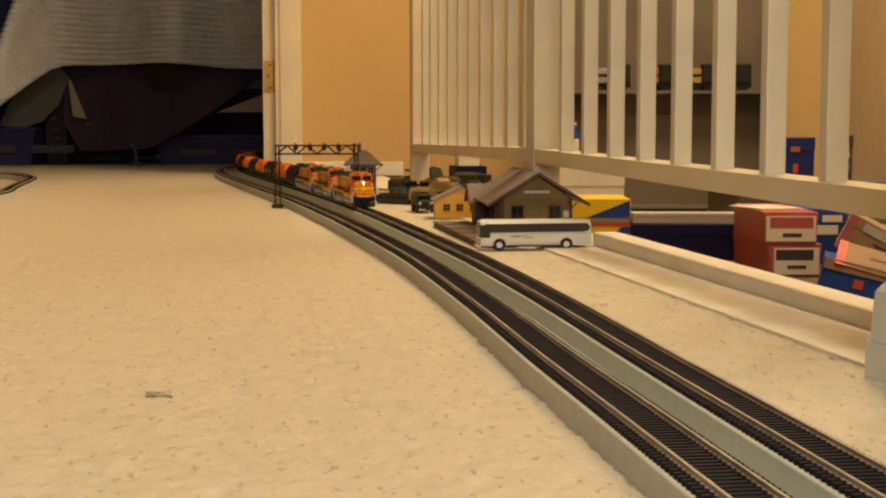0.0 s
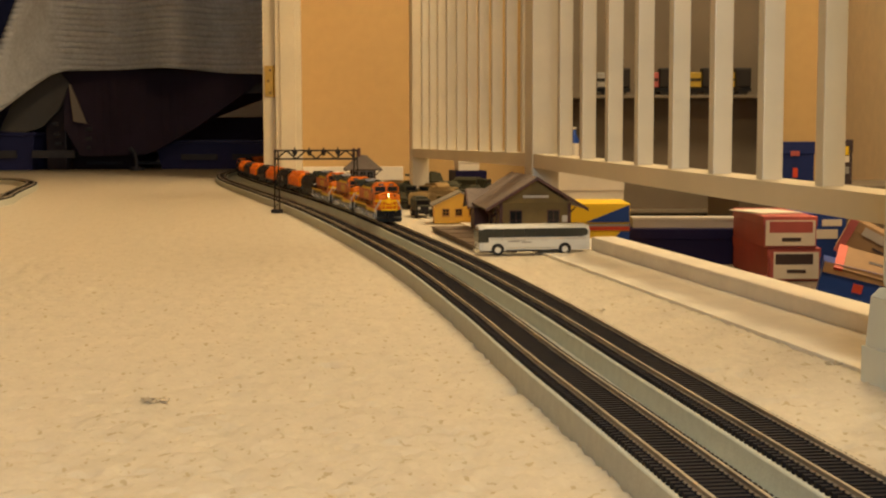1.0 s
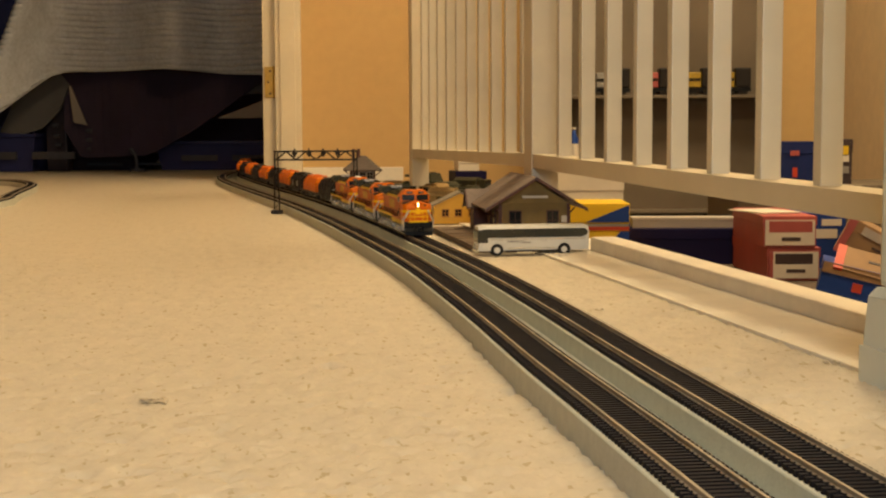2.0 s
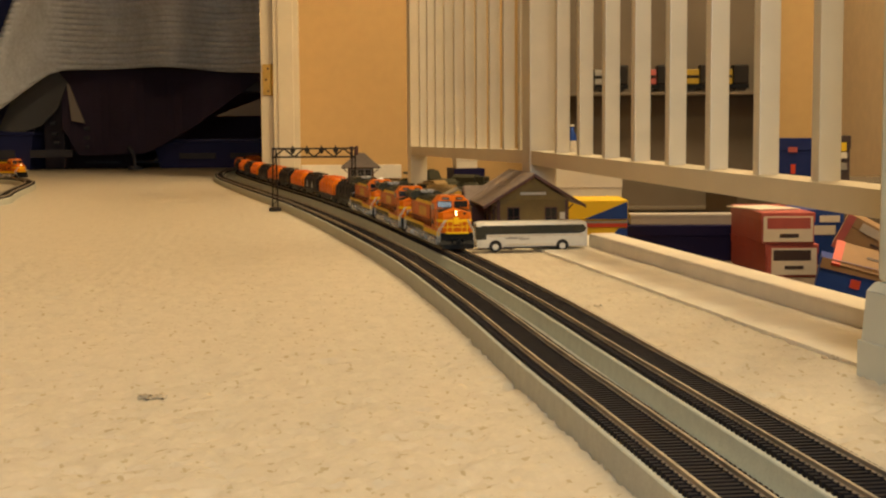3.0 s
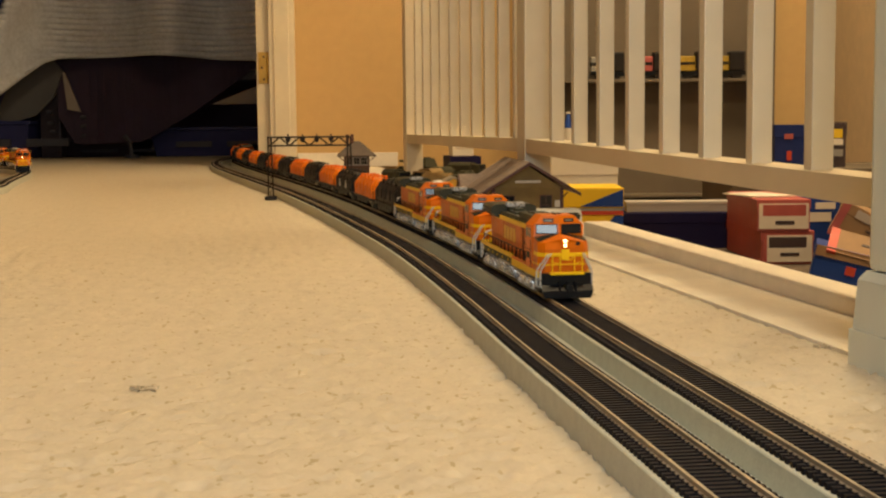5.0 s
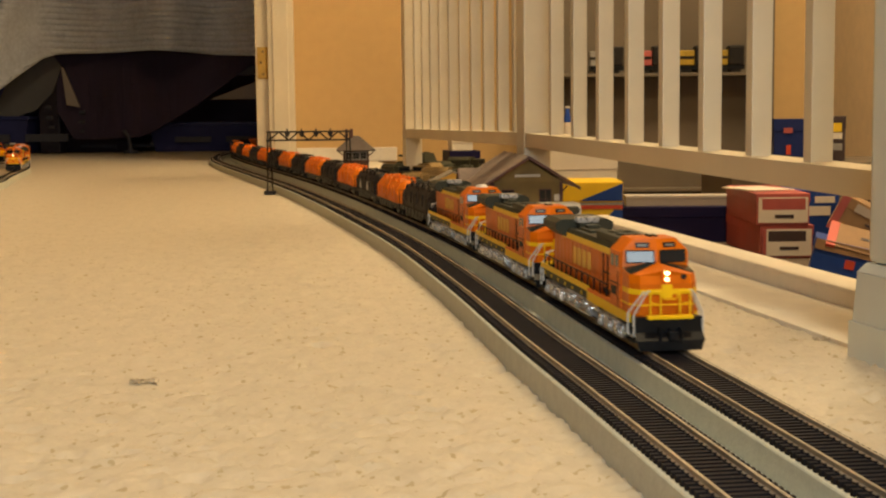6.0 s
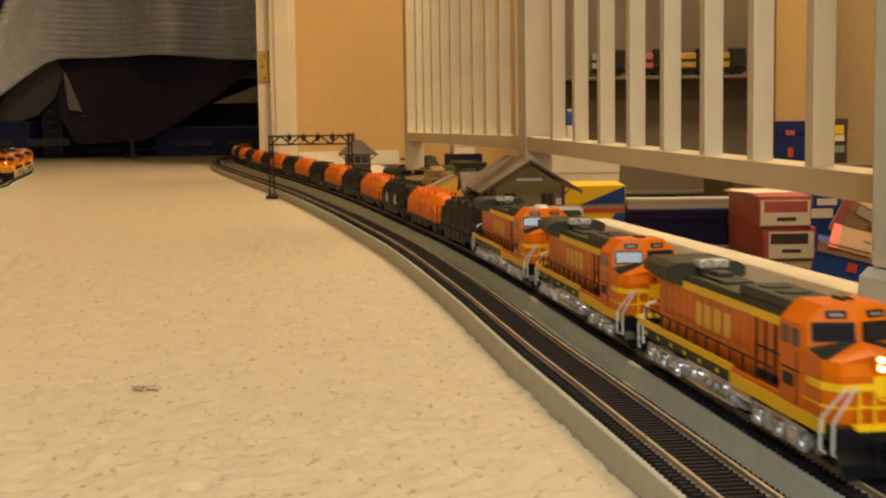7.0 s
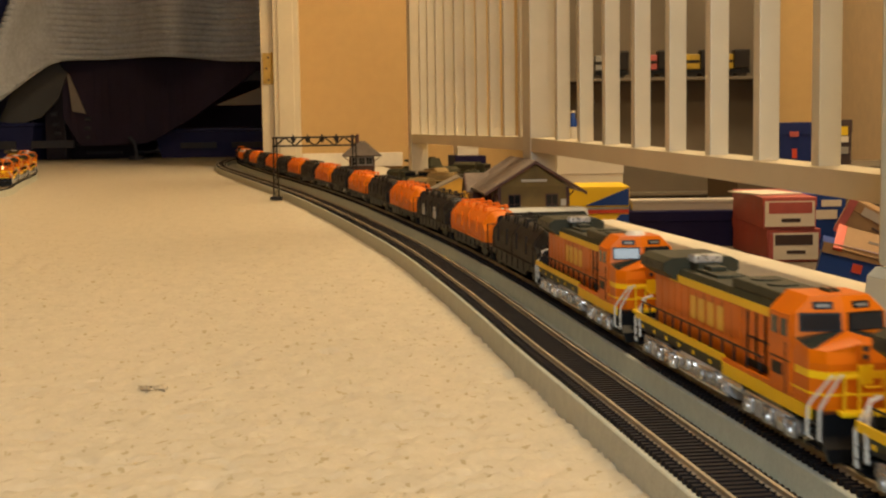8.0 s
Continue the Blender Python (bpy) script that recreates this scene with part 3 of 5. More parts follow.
    bm.faces.new((ring[2], ring[1], crown[1], crown[2]))
    bm.faces.new((crown[0], crown[5], crown[4], front, back))
    bm.faces.new((crown[1], back, front, crown[3], crown[2]))
    bm.faces.new((ring[1], ring[0], crown[0], back, crown[1]))
    nose = part("nose", mml(bm), ORANGE, lo)
    for z0, z1 in ((27.6, 30.3), (21.8, 22.6)):
        k = 0.22
        ring = [(-16.4 - k, 64), (-16.4 - k, 103.1), (-12.7, 109 + k), (12.7, 109 + k), (16.4 + k, 103.1), (16.4 + k, 64), (16.2, 64), (16.2, 103), (12.6, 108.8), (-12.6, 108.8), (-16.2, 103), (-16.2, 64)]
        if z0 > 26:
            ring = [(x, max(y, 92)) for x, y in ring]
        else:
            ring = [(x, max(y, 89)) for x, y in ring]
        part("nose_stripe", mml(prism(fresh(), ring, z0, z1, "z")), YELLOW, nose)
    for sx in (-1, 1):
        bm = prism(fresh(), [(sx * 0.6, 95.0), (sx * 16.1, 90.4), (sx * 15.95, 101.4), (sx * 14.7, 103.4)], 0.05, 0.4, "z")
        for v in bm.verts:
            v.co.z += 43.4 - 0.21 * abs(v.co.x) - 0.181 * (v.co.y - 88)
        part("anti_glare_panel", mml(bm), PANEL, nose, "glossy dark green panel below the windscreen")
    bm = box(fresh(), -2.8, 2.4, 108.8, 109.8, 25.6, 32.6, 0.3)
    part("nose_door", mml(bm), YELLOW, nose)
    hs = part("headlight_housing", mml(box(fresh(), -2.2, 2.2, 107.4, 109.6, 33.6, 40.0, 0.5)), ORANGE, nose)
    for z in (35.4, 38.4):
        part("headlight", mml(disc(fresh(), 0, 109.8, z, 1.05, 0.8, "y", 14)), LAMP if lit else GLASS, hs, "warm lit headlight" if lit else "")
    part("nose_emblem", mml(disc(fresh(), -8.4, 109.1, 36.4, 1.4, 0.5, "y", 12)), SOOT, nose)
    # pilot, steps and front rails
    bm = prism(fresh(), [(-16, 16.6), (16, 16.6), (16, 6), (13, 2.2), (-13, 2.2), (-16, 6)], 109, 113.5)
    prism(bm, [(-16.5, 9.5), (16.5, 9.5), (14.5, 1.2), (-14.5, 1.2)], 113.5, 117, "y", [(-16.5, 6.0), (16.5, 6.0), (14.8, 1.2), (-14.8, 1.2)])
    part("pilot", mml(bm), BLACK, lo, "black pilot with snow plough")
    part("anticlimber", mml(box(fresh(), -11.0, 11.0, 112.5, 117.0, 15.9, 17.7, 0.5)), YELLOW, lo)
    for x in (-9.6, -4.6, 4.6, 9.6):
        part("rail_post", mml(rod(fresh(), [(x, 115.4, 16.6), (x, 115.4, 30)], 0.45, 6)), YELLOW, lo)
    bm = rod(fresh(), [(-9.6, 115.4, 29.8), (-4.6, 115.4, 30), (-2.6, 115.4, 26), (2.6, 115.4, 26), (4.6, 115.4, 30), (9.6, 115.4, 29.8)], 0.4, 6)
    rod(bm, [(-9.6, 115.4, 24.5), (-4.6, 115.4, 23.2), (4.6, 115.4, 23.2), (9.6, 115.4, 24.5)], 0.3, 6)
    part("front_rail", mml(bm), YELLOW, lo)
    for sx in (-1, 1):
        bm = rod(fresh(), [(sx * 9.8, 115.2, 30.4), (sx * 10.9, 115.0, 30.1), (sx * 16.4, 112.8, 19.0), (sx * 16.7, 112.5, 17.6), (sx * 16.7, 112.5, 8.0), (sx * 14.6, 113.9, 7.0)], 0.5, 6)
        rod(bm, [(sx * 10.8, 110.0, 29.4), (sx * 11.6, 109.7, 28.6), (sx * 17.1, 105.2, 18.6), (sx * 17.4, 104.8, 17.2), (sx * 17.4, 104.6, 8.0), (sx * 16.0, 106.0, 7.2)], 0.5, 6)
        part("hand_rail", mml(bm), RAILWHITE, lo, "white painted step hand rail")
        bm = fresh()
        for z in (4.6, 8.4, 12.2):
            box(bm, *sorted((sx * 11.5, sx * 16.8)), 102, 111, z, z + 0.9)
        box(bm, *sorted((sx * 11.5, sx * 12.2)), 102, 111, 4.6, 14)
        part("step", mml(bm), BLACK, lo)
        bm = fresh()
        for z in (4.6, 8.4, 12.2):
            box(bm, *sorted((sx * 11.5, sx * 16.6)), -111, -103, z, z + 0.9)
        box(bm, *sorted((sx * 11.5, sx * 12.2)), -111, -103, 4.6, 14)
        part("step", mml(bm), BLACK, lo)
        bm = rod(fresh(), [(sx * 16.4, -103, 9), (sx * 16.4, -104, 17), (sx * 13, -110, 27), (sx * 8, -113, 28)], 0.6, 6)
        rod(bm, [(sx * 16.4, -111, 6), (sx * 16.4, -112.5, 17), (sx * 11, -113.4, 27), (sx * 8, -113.4, 28)], 0.6, 6)
        part("hand_rail", mml(bm), RAILWHITE, lo, "white painted step hand rail")
        bm = rod(fresh(), [(sx * 15.6, -102, 26.6), (sx * 15.6, 60, 26.6)], 0.42, 5)
        for k in range(13):
            y = -101 + 13.3 * k
            rod(bm, [(sx * 15.8, y, 16.4), (sx * 15.6, y, 26.8)], 0.5, 5)
        part("side_rail", mml(bm), SOOT, lo)
    bm = prism(fresh(), [(-15.5, 16.4), (15.5, 16.4), (15.5, 5), (-15.5, 5)], -113.5, -110)
    part("rear_pilot", mml(bm), BLACK, lo)
    bm = fresh()
    for x in (-5, 0, 5):
        rod(bm, [(x, 113.6, 11), (x, 117.2, 9.5), (x, 117.4, 5)], 0.7, 6)
    part("air_hose", mml(bm), BLACK, lo)
    for yc in (-61.5, 68):
        loco_truck(lo, yc)
    coupler(lo, 112, 1)
    coupler(lo, -103, -1)
    return lo


def coil_car(mat, dark, markings):
    """a flat steel-coil car under one rounded cover."""
    name = "black" if dark else "orange"
    ca = thing("coil_car", f"coil car with a rounded {name} cover", "model freight car", "coil cars")
    bm = box(fresh(), -14, 14, -92, 92, 11.5, 14, 0.3)
    for sx in (-1, 1):
        prism(bm, [(-92, 14.5), (-92, 11), (-52, 10.4), (-44, 6.2), (44, 6.2), (52, 10.4), (92, 11), (92, 14.5)], *sorted((sx * 14.2, sx * 15.8)), "x")
        for k in range(9):
            y = -80 + 20 * k
            box(bm, *sorted((sx * 15.6, sx * 16.4)), y - 0.7, y + 0.7, 8 if abs(y) < 45 else 11, 14.6)
    part("frame", mm(bm), BLACK, ca)
    # end sills drawn deep, added to darken the gap between cars
    for y in (-92, 92):
        part("end_sill", mm(box(fresh(), -13.5, 13.5, y - 1.6, y + 1.6, 2.6, 14.2, 0.4)), BLACK, ca)
    half = [(15.6, 14.2), (15.9, 26.5), (15.3, 29.2), (13.4, 32.0), (9.6, 36.6), (7.6, 38.2), (5.0, 38.8)]
    prof = [(-x, z) for x, z in half] + half[::-1]
    small = [(x * (0.97 if z < 27 else 0.74), z if z < 20 else 14.2 + (z - 14.2) * 0.74) for x, z in prof]
    bm = prism(fresh(), prof, -72, 72)
    prism(bm, prof, 72, 80, "y", small)
    prism(bm, small, -80, -72, "y", prof)
    cover = part("cover", mm(bm), mat, ca)
    bm = fresh()
    rib = [(x * 1.025, 14.2 + (z - 14.2) * 1.02) for x, z in prof]
    for y in (-71, 0, 71):
        pts = [(x, y, z) for x, z in rib]
        rod(bm, pts, 0.35, 5)
    rod(bm, [(-16.1, -72, 15.6), (-16.1, 72, 15.6)], 0.8, 5)
    rod(bm, [(16.1, -72, 15.6), (16.1, 72, 15.6)], 0.8, 5)
    part("cover_rib", mm(bm), mat, cover)
    for y in (-50, -17, 17, 50):
        bm = rod(fresh(), [(-9.5, y - 5, 35.6), (-8.6, y - 5, 42.0), (-8.6, y + 5, 42.0), (-9.5, y + 5, 35.6)], 0.9, 6)
        rod(bm, [(9.5, y - 5, 35.6), (8.6, y - 5, 42.0), (8.6, y + 5, 42.0), (9.5, y + 5, 35.6)], 0.9, 6)
        rod(bm, [(-8.6, y, 41.6), (8.6, y, 41.6)], 0.7, 6)
        part("lifting_bracket", mm(bm), mat, cover)
        for sx in (-1, 1):
            bm = rod(fresh(), [(sx * 15.6, y, 33), (sx * 16.3, y, 29), (sx * 16.5, y, 21)], 0.7, 5)
            rod(bm, [(sx * 16.3, y, 29), (sx * 15.9, y - 4, 32.5)], 0.5, 5)
            part("side_bracket", mm(bm), SOOT if dark else mat, cover)
    if markings:
        for sx in (-1, 1):
            for y in (-40, 22):
                part("marking", mm(box(fresh(), *sorted((sx * 15.6, sx * 16.3)), y, y + 13, 17, 24.5)), MARK, cover, "pale painted marking")
                part("marking", mm(box(fresh(), *sorted((sx * 15.6, sx * 16.3)), y + 3, y + 10, 25, 28)), MARK, cover, "pale painted marking")
    part("grab_iron", mm(rod(fresh(), [(-15, -90, 14), (-15, -90, 30), (-9, -90, 30)], 0.5, 5)), BLACK, ca)
    part("grab_iron", mm(rod(fresh(), [(15, 90, 14), (15, 90, 30), (9, 90, 30)], 0.5, 5)), BLACK, ca)
    bm = rod(fresh(), [(6, -91, 13), (6, -91, 34)], 0.6, 5)
    disc(bm, 6, -91.0, 34, 3.6, 0.8, "y", 12)
    part("brake_wheel", mm(bm), BLACK, ca)
    for yc in (-66, 66):
        tk = part("truck", mm(box(fresh(), -11, 11, yc - 3, yc + 3, 5, 11, 0.4)), BLACK, ca)
        for sx in (-1, 1):
            bm = prism(fresh(), [(yc - 14, 7.4), (yc - 11, 4), (yc - 5, 4.6), (yc - 4, 2.8), (yc + 4, 2.8), (yc + 5, 4.6), (yc + 11, 4), (yc + 14, 7.4), (yc + 6, 9.2), (yc - 6, 9.2)], *sorted((sx * 10.8, sx * 12.8)), "x")
            part("side_frame", mm(bm), BLACK, tk)
        wheelset(tk, yc - 10, 4.8, SOOT)
        wheelset(tk, yc + 10, 4.8, SOOT)
    coupler(ca, 87, 1)
    coupler(ca, -87, -1)
    return ca


PACE = (0.2361, -0.00188)
LEFT_PACE = (0.213, 0.0)
LOCO_PITCH, CAR_PITCH = 0.238, 0.1925


def length_at_y(line, y):
    """running length at which a line, on its last leg, crosses y."""
    xy, run = line
    k = np.max(np.nonzero(xy[:, 1] >= y))
    return run[k]


MAIN_START = length_at_y(MAIN, 1.950) + 0.004
LEFT_START = length_at_y(FARLEFT, 3.30) - 0.213 * 4.35

TRAIN = []      # thing, line, start of its centre, speed
first = locomotive()
plain = locomotive(lit=False)
locos = [first, plain] + [copy_thing(plain, Matrix()) for _ in range(1)]
for k, lo in enumerate(locos):
    TRAIN.append((lo, MAIN, MAIN_START - 0.110 - LOCO_PITCH * k, PACE, 0.068))
part("roof_dome", mm(prism(fresh(), [(6.2 * math.cos(a), 80 + 7.5 * math.sin(a)) for a in np.linspace(0, 2 * math.pi, 20, endpoint=False)], 51.0, 53.6, "z", [(3.6 * math.cos(a), 80 + 4.6 * math.sin(a)) for a in np.linspace(0, 2 * math.pi, 20, endpoint=False)])), RAILWHITE, locos[2], "white roof dome")
left_first = copy_thing(first, Matrix())
left_locos = [left_first] + [copy_thing(plain, Matrix()) for _ in range(4)]
for k, lo in enumerate(left_locos):
    TRAIN.append((lo, FARLEFT, LEFT_START - 0.110 - LOCO_PITCH * k, LEFT_PACE, 0.068))

orange_car = coil_car(HOODORANGE, False, False)
black_car = coil_car(SOOT, True, False)
marked_car = coil_car(SOOT, True, True)
tail = MAIN_START - LOCO_PITCH * 3 + 0.042 - CAR_PITCH / 2
for k in range(18):
    src = orange_car if k % 2 else (marked_car if k == 2 else black_car)
    ob = src if k in (0, 1, 2) else copy_thing(src, Matrix())
    if k == 15:
        ob["label"] = "coil car with a white sheet over its orange cover"
        part("white_sheet", mm(prism(fresh(), [(-13, 33.5), (-8.5, 40.2), (8.5, 40.2), (13, 33.5), (12, 33), (8, 37.5), (-8, 37.5), (-12, 33)], -74, 74)), RAILWHITE, ob, "white sheet")
    TRAIN.append((ob, MAIN, tail - CAR_PITCH * k, PACE, 0.066))


# ---- the station scene beside the tracks ----
ROOF = material("brown_grey_shingle", (0.22, 0.168, 0.138), 0.8, vary=0.18, grain=0.2, bump=0.0004, size=0.004)
TOWERROOF = material("dark_slate_roof", (0.105, 0.080, 0.066), 0.8, vary=0.18, grain=0.2, size=0.004)
DEPOT = material("olive_depot_paint", (0.215, 0.148, 0.048), 0.75, vary=0.14, size=0.006)
MAROON = material("maroon_trim_paint", (0.085, 0.030, 0.022), 0.6, vary=0.15, size=0.006)
SHEDYEL = material("yellow_shed_plastic", (0.70, 0.38, 0.02), 0.5, vary=0.08, size=0.008)
SHEDROOF = material("grey_felt_roof", (0.26, 0.22, 0.16), 0.8, vary=0.12, size=0.005)
BRICK = material("dark_tower_brick", (0.085, 0.048, 0.032), 0.8, vary=0.2, size=0.004)
PLANK = material("weathered_platform_wood", (0.155, 0.105, 0.065), 0.8, vary=0.15, size=0.006, stretch=(6, 1, 1))
BUSWHITE = material("white_bus_enamel", (0.66, 0.66, 0.62), 0.28, vary=0.03, size=0.01, coat=0.3)
BUSGLASS = material("bus_window_plastic", (0.030, 0.034, 0.030), 0.12, vary=0.1, size=0.01)
CHROME = material("chrome", (0.7, 0.68, 0.62), 0.15, metal=1.0, vary=0.05, size=0.004)
TYRE = material("black_tyre", (0.015, 0.014, 0.013), 0.7, vary=0.1, size=0.004)
GANTRY = material("black_gantry_metal", (0.016, 0.012, 0.010), 0.5, metal=0.3, vary=0.2, size=0.004)
ARMY = material("army_green_paint", (0.045, 0.045, 0.022), 0.7, vary=0.3, grain=0.25, size=0.006)
TAN = material("desert_tan_paint", (0.30, 0.20, 0.075), 0.7, vary=0.2, size=0.006)
NAVY = material("navy_card", (0.010, 0.008, 0.048), 0.6, vary=0.1, size=0.02)
REDCARD = material("red_card", (0.45, 0.098, 0.088), 0.45, vary=0.18, size=0.02)
WHITECARD = material("white_card", (0.74, 0.68, 0.58), 0.5, vary=0.06, size=0.02)
DULLCARD = material("greyish_white_card", (0.44, 0.40, 0.36), 0.6, vary=0.08, size=0.02)
YELCARD = material("yellow_card", (0.82, 0.54, 0.01), 0.4, vary=0.05, size=0.02)
BLUECARD = material("blue_card", (0.02, 0.06, 0.28), 0.4, vary=0.08, size=0.02)
ORANGECARD = material("vermilion_card", (0.55, 0.055, 0.02), 0.45, vary=0.05, size=0.02)
KRAFT = material("brown_cardboard", (0.31, 0.19, 0.095), 0.75, vary=0.08, grain=0.1, size=0.01)
MIDBLUE = material("dark_blue_card", (0.015, 0.028, 0.13), 0.4, vary=0.08, size=0.02)
INK = material("dark_print", (0.05, 0.03, 0.03), 0.5, vary=0.1, size=0.01)
SHELF = material("dark_grey_brown_laminate", (0.138, 0.108, 0.074), 0.6, vary=0.15, size=0.05)
MARK_GREY = material("grey_print", (0.28, 0.27, 0.25), 0.5, vary=0.1, size=0.004)
ORANGECARD_DULL = material("ochre_window_frame", (0.45, 0.20, 0.02), 0.6, vary=0.1, size=0.006)


for card in (NAVY, BLUECARD, MIDBLUE):
    card.node_tree.nodes["Principled BSDF"].inputs["Specular IOR Level"].default_value = 0.15


def placed(ob, x, y, z=0.0, turn=0.0, size=1.0):
    ob.matrix_basis = pose(x, y, z, 0, 0, turn) @ Matrix.Scale(size, 4)
    return ob


def window(parent, x0, x1, z0, z1, y, name="window", frame_mat=None):
    """a window on a wall that faces -y: frame, glass and bars."""
    w = part(name, mm(box(fresh(), x0, x1, y - 0.8, y + 0.1, z0, z1, 0.2)), frame_mat or MAROON, parent)
    part("pane", mm(box(fresh(), x0 + 1.2, x1 - 1.2, y - 0.9, y - 0.4, z0 + 1.2, z1 - 1.2)), GLASS, w)
    xm, zm = (x0 + x1) / 2, (z0 + z1) / 2
    bm = box(fresh(), xm - 0.3, xm + 0.3, y - 1.2, y - 0.6, z0 + 0.8, z1 - 0.8)
    box(bm, x0 + 0.8, x1 - 0.8, y - 1.25, y - 0.7, zm - 0.3, zm + 0.3)
    part("glazing_bar", mm(bm), frame_mat or MAROON, w)
    part("sill", mm(box(fresh(), x0 - 0.8, x1 + 0.8, y - 1.6, y, z0 - 0.9, z0)), frame_mat or MAROON, w)


def depot():
    d = thing("station_depot", "olive-brown model station with maroon trim and shingled gable roof", "model building")
    bm = prism(fresh(), [(-43, 0), (43, 0), (43, 46), (0, 75), (-43, 46)], 18, 204)
    part("wall", mm(bm), DEPOT, d)
    for sx in (-1, 1):
        slope = [(sx * 61, 39.5), (0, 77.0), (0, 79.5), (sx * 62, 41.6)]
        part("roof", mm(prism(fresh(), slope, 0, 222)), ROOF, d)
        bm = prism(fresh(), [(sx * 61.6, 37.6), (0, 75.2), (0, 78.4), (sx * 61.8, 40.6)], -1.6, 0.2)
        part("barge_board", mm(bm), MAROON, d)
        part("corner_board", mm(box(fresh(), *sorted((sx * 39.5, sx * 43.6)), 16.6, 19, 0, 47)), MAROON, d)
        for y in ((60, 110, 150) if sx < 0 else ()):
            rod_bm = rod(fresh(), [(sx * 43, y, 28), (sx * 58, y, 40)], 1.3, 6)
            part("eave_bracket", mm(rod_bm), MAROON, d)
        bm = rod(fresh(), [(sx * 43, 16, 36), (sx * 47.5, 10, 42)], 0.9, 6)
        part("eave_bracket", mm(bm), MAROON, d)
    part("name_board", mm(box(fresh(), -15, 16, 15.4, 16.8, 53.4, 56.4, 0.3)), MARK, d, "pale station name board")
    window(d, -31, -15.5, 14, 38.5, 18)
    window(d, 14.5, 30, 14, 38.5, 18)
    part("notice", mm(box(fresh(), 33, 39.5, 17.2, 18.1, 24, 32)), MARK, d)
    for z in range(3, 46, 3):
        part("clapboard", mm(prism(fresh(), [(17.2, z), (18.1, z + 2.7), (18.1, z)], -39.4, 39.4, "x")), DEPOT, d)
    # side facing the tracks: doors, windows and the gabled bay
    for y0, y1 in ((40, 62), (84, 104), (122, 142)):
        w = part("side_door", mm(box(fresh(), -44.2, -42.9, y0, y1, 1, 38, 0.2)), MAROON, d)
        part("door_panel", mm(box(fresh(), -44.6, -44.0, y0 + 3, y1 - 3, 16, 35)), GLASS, w)
    bm = prism(fresh(), [(154, 0), (196, 0), (196, 38), (175, 54), (154, 38)], -59, -42, "x")
    bay = part("bay", mm(bm), MAROON, d)
    for side in (-1, 1):
        part("bay_roof", mm(prism(fresh(), [(175 + side * 29, 34.5), (175, 57.0), (175, 59.2), (175 + side * 30, 36.2)], -67, -28, "x")), ROOF, bay)
        part("bay_barge_board", mm(prism(fresh(), [(175 + side * 29, 33.0), (175, 55.4), (175, 58.4), (175 + side * 29.6, 35.6)], -68.6, -66.8, "x")), MAROON, bay)
    return placed(d, 0.1125, 1.580, 0, 4.8)


depot()

plat = thing("station_platform", "weathered brown plank platform beside the station", "model platform")
bm = prism(fresh(), [(-0.014, 1.79), (0.037, 1.462), (0.083, 1.475), (0.060, 1.79)], 0.0, 0.0052, "z")
part("deck", bm, PLANK, plat)
for k in range(14):
    a = k / 14
    x0, y0 = -0.014 + 0.051 * a, 1.79 - 0.328 * a
    part("edge_plank", prism(fresh(), [(x0 - 0.002, y0), (x0 + 0.0014, y0 - 0.0222), (x0 + 0.05, y0 - 0.0212), (x0 + 0.05, y0 + 0.001)], 0.0054, 0.0066 + 0.0003 * (k % 3), "z"), PLANK, plat)


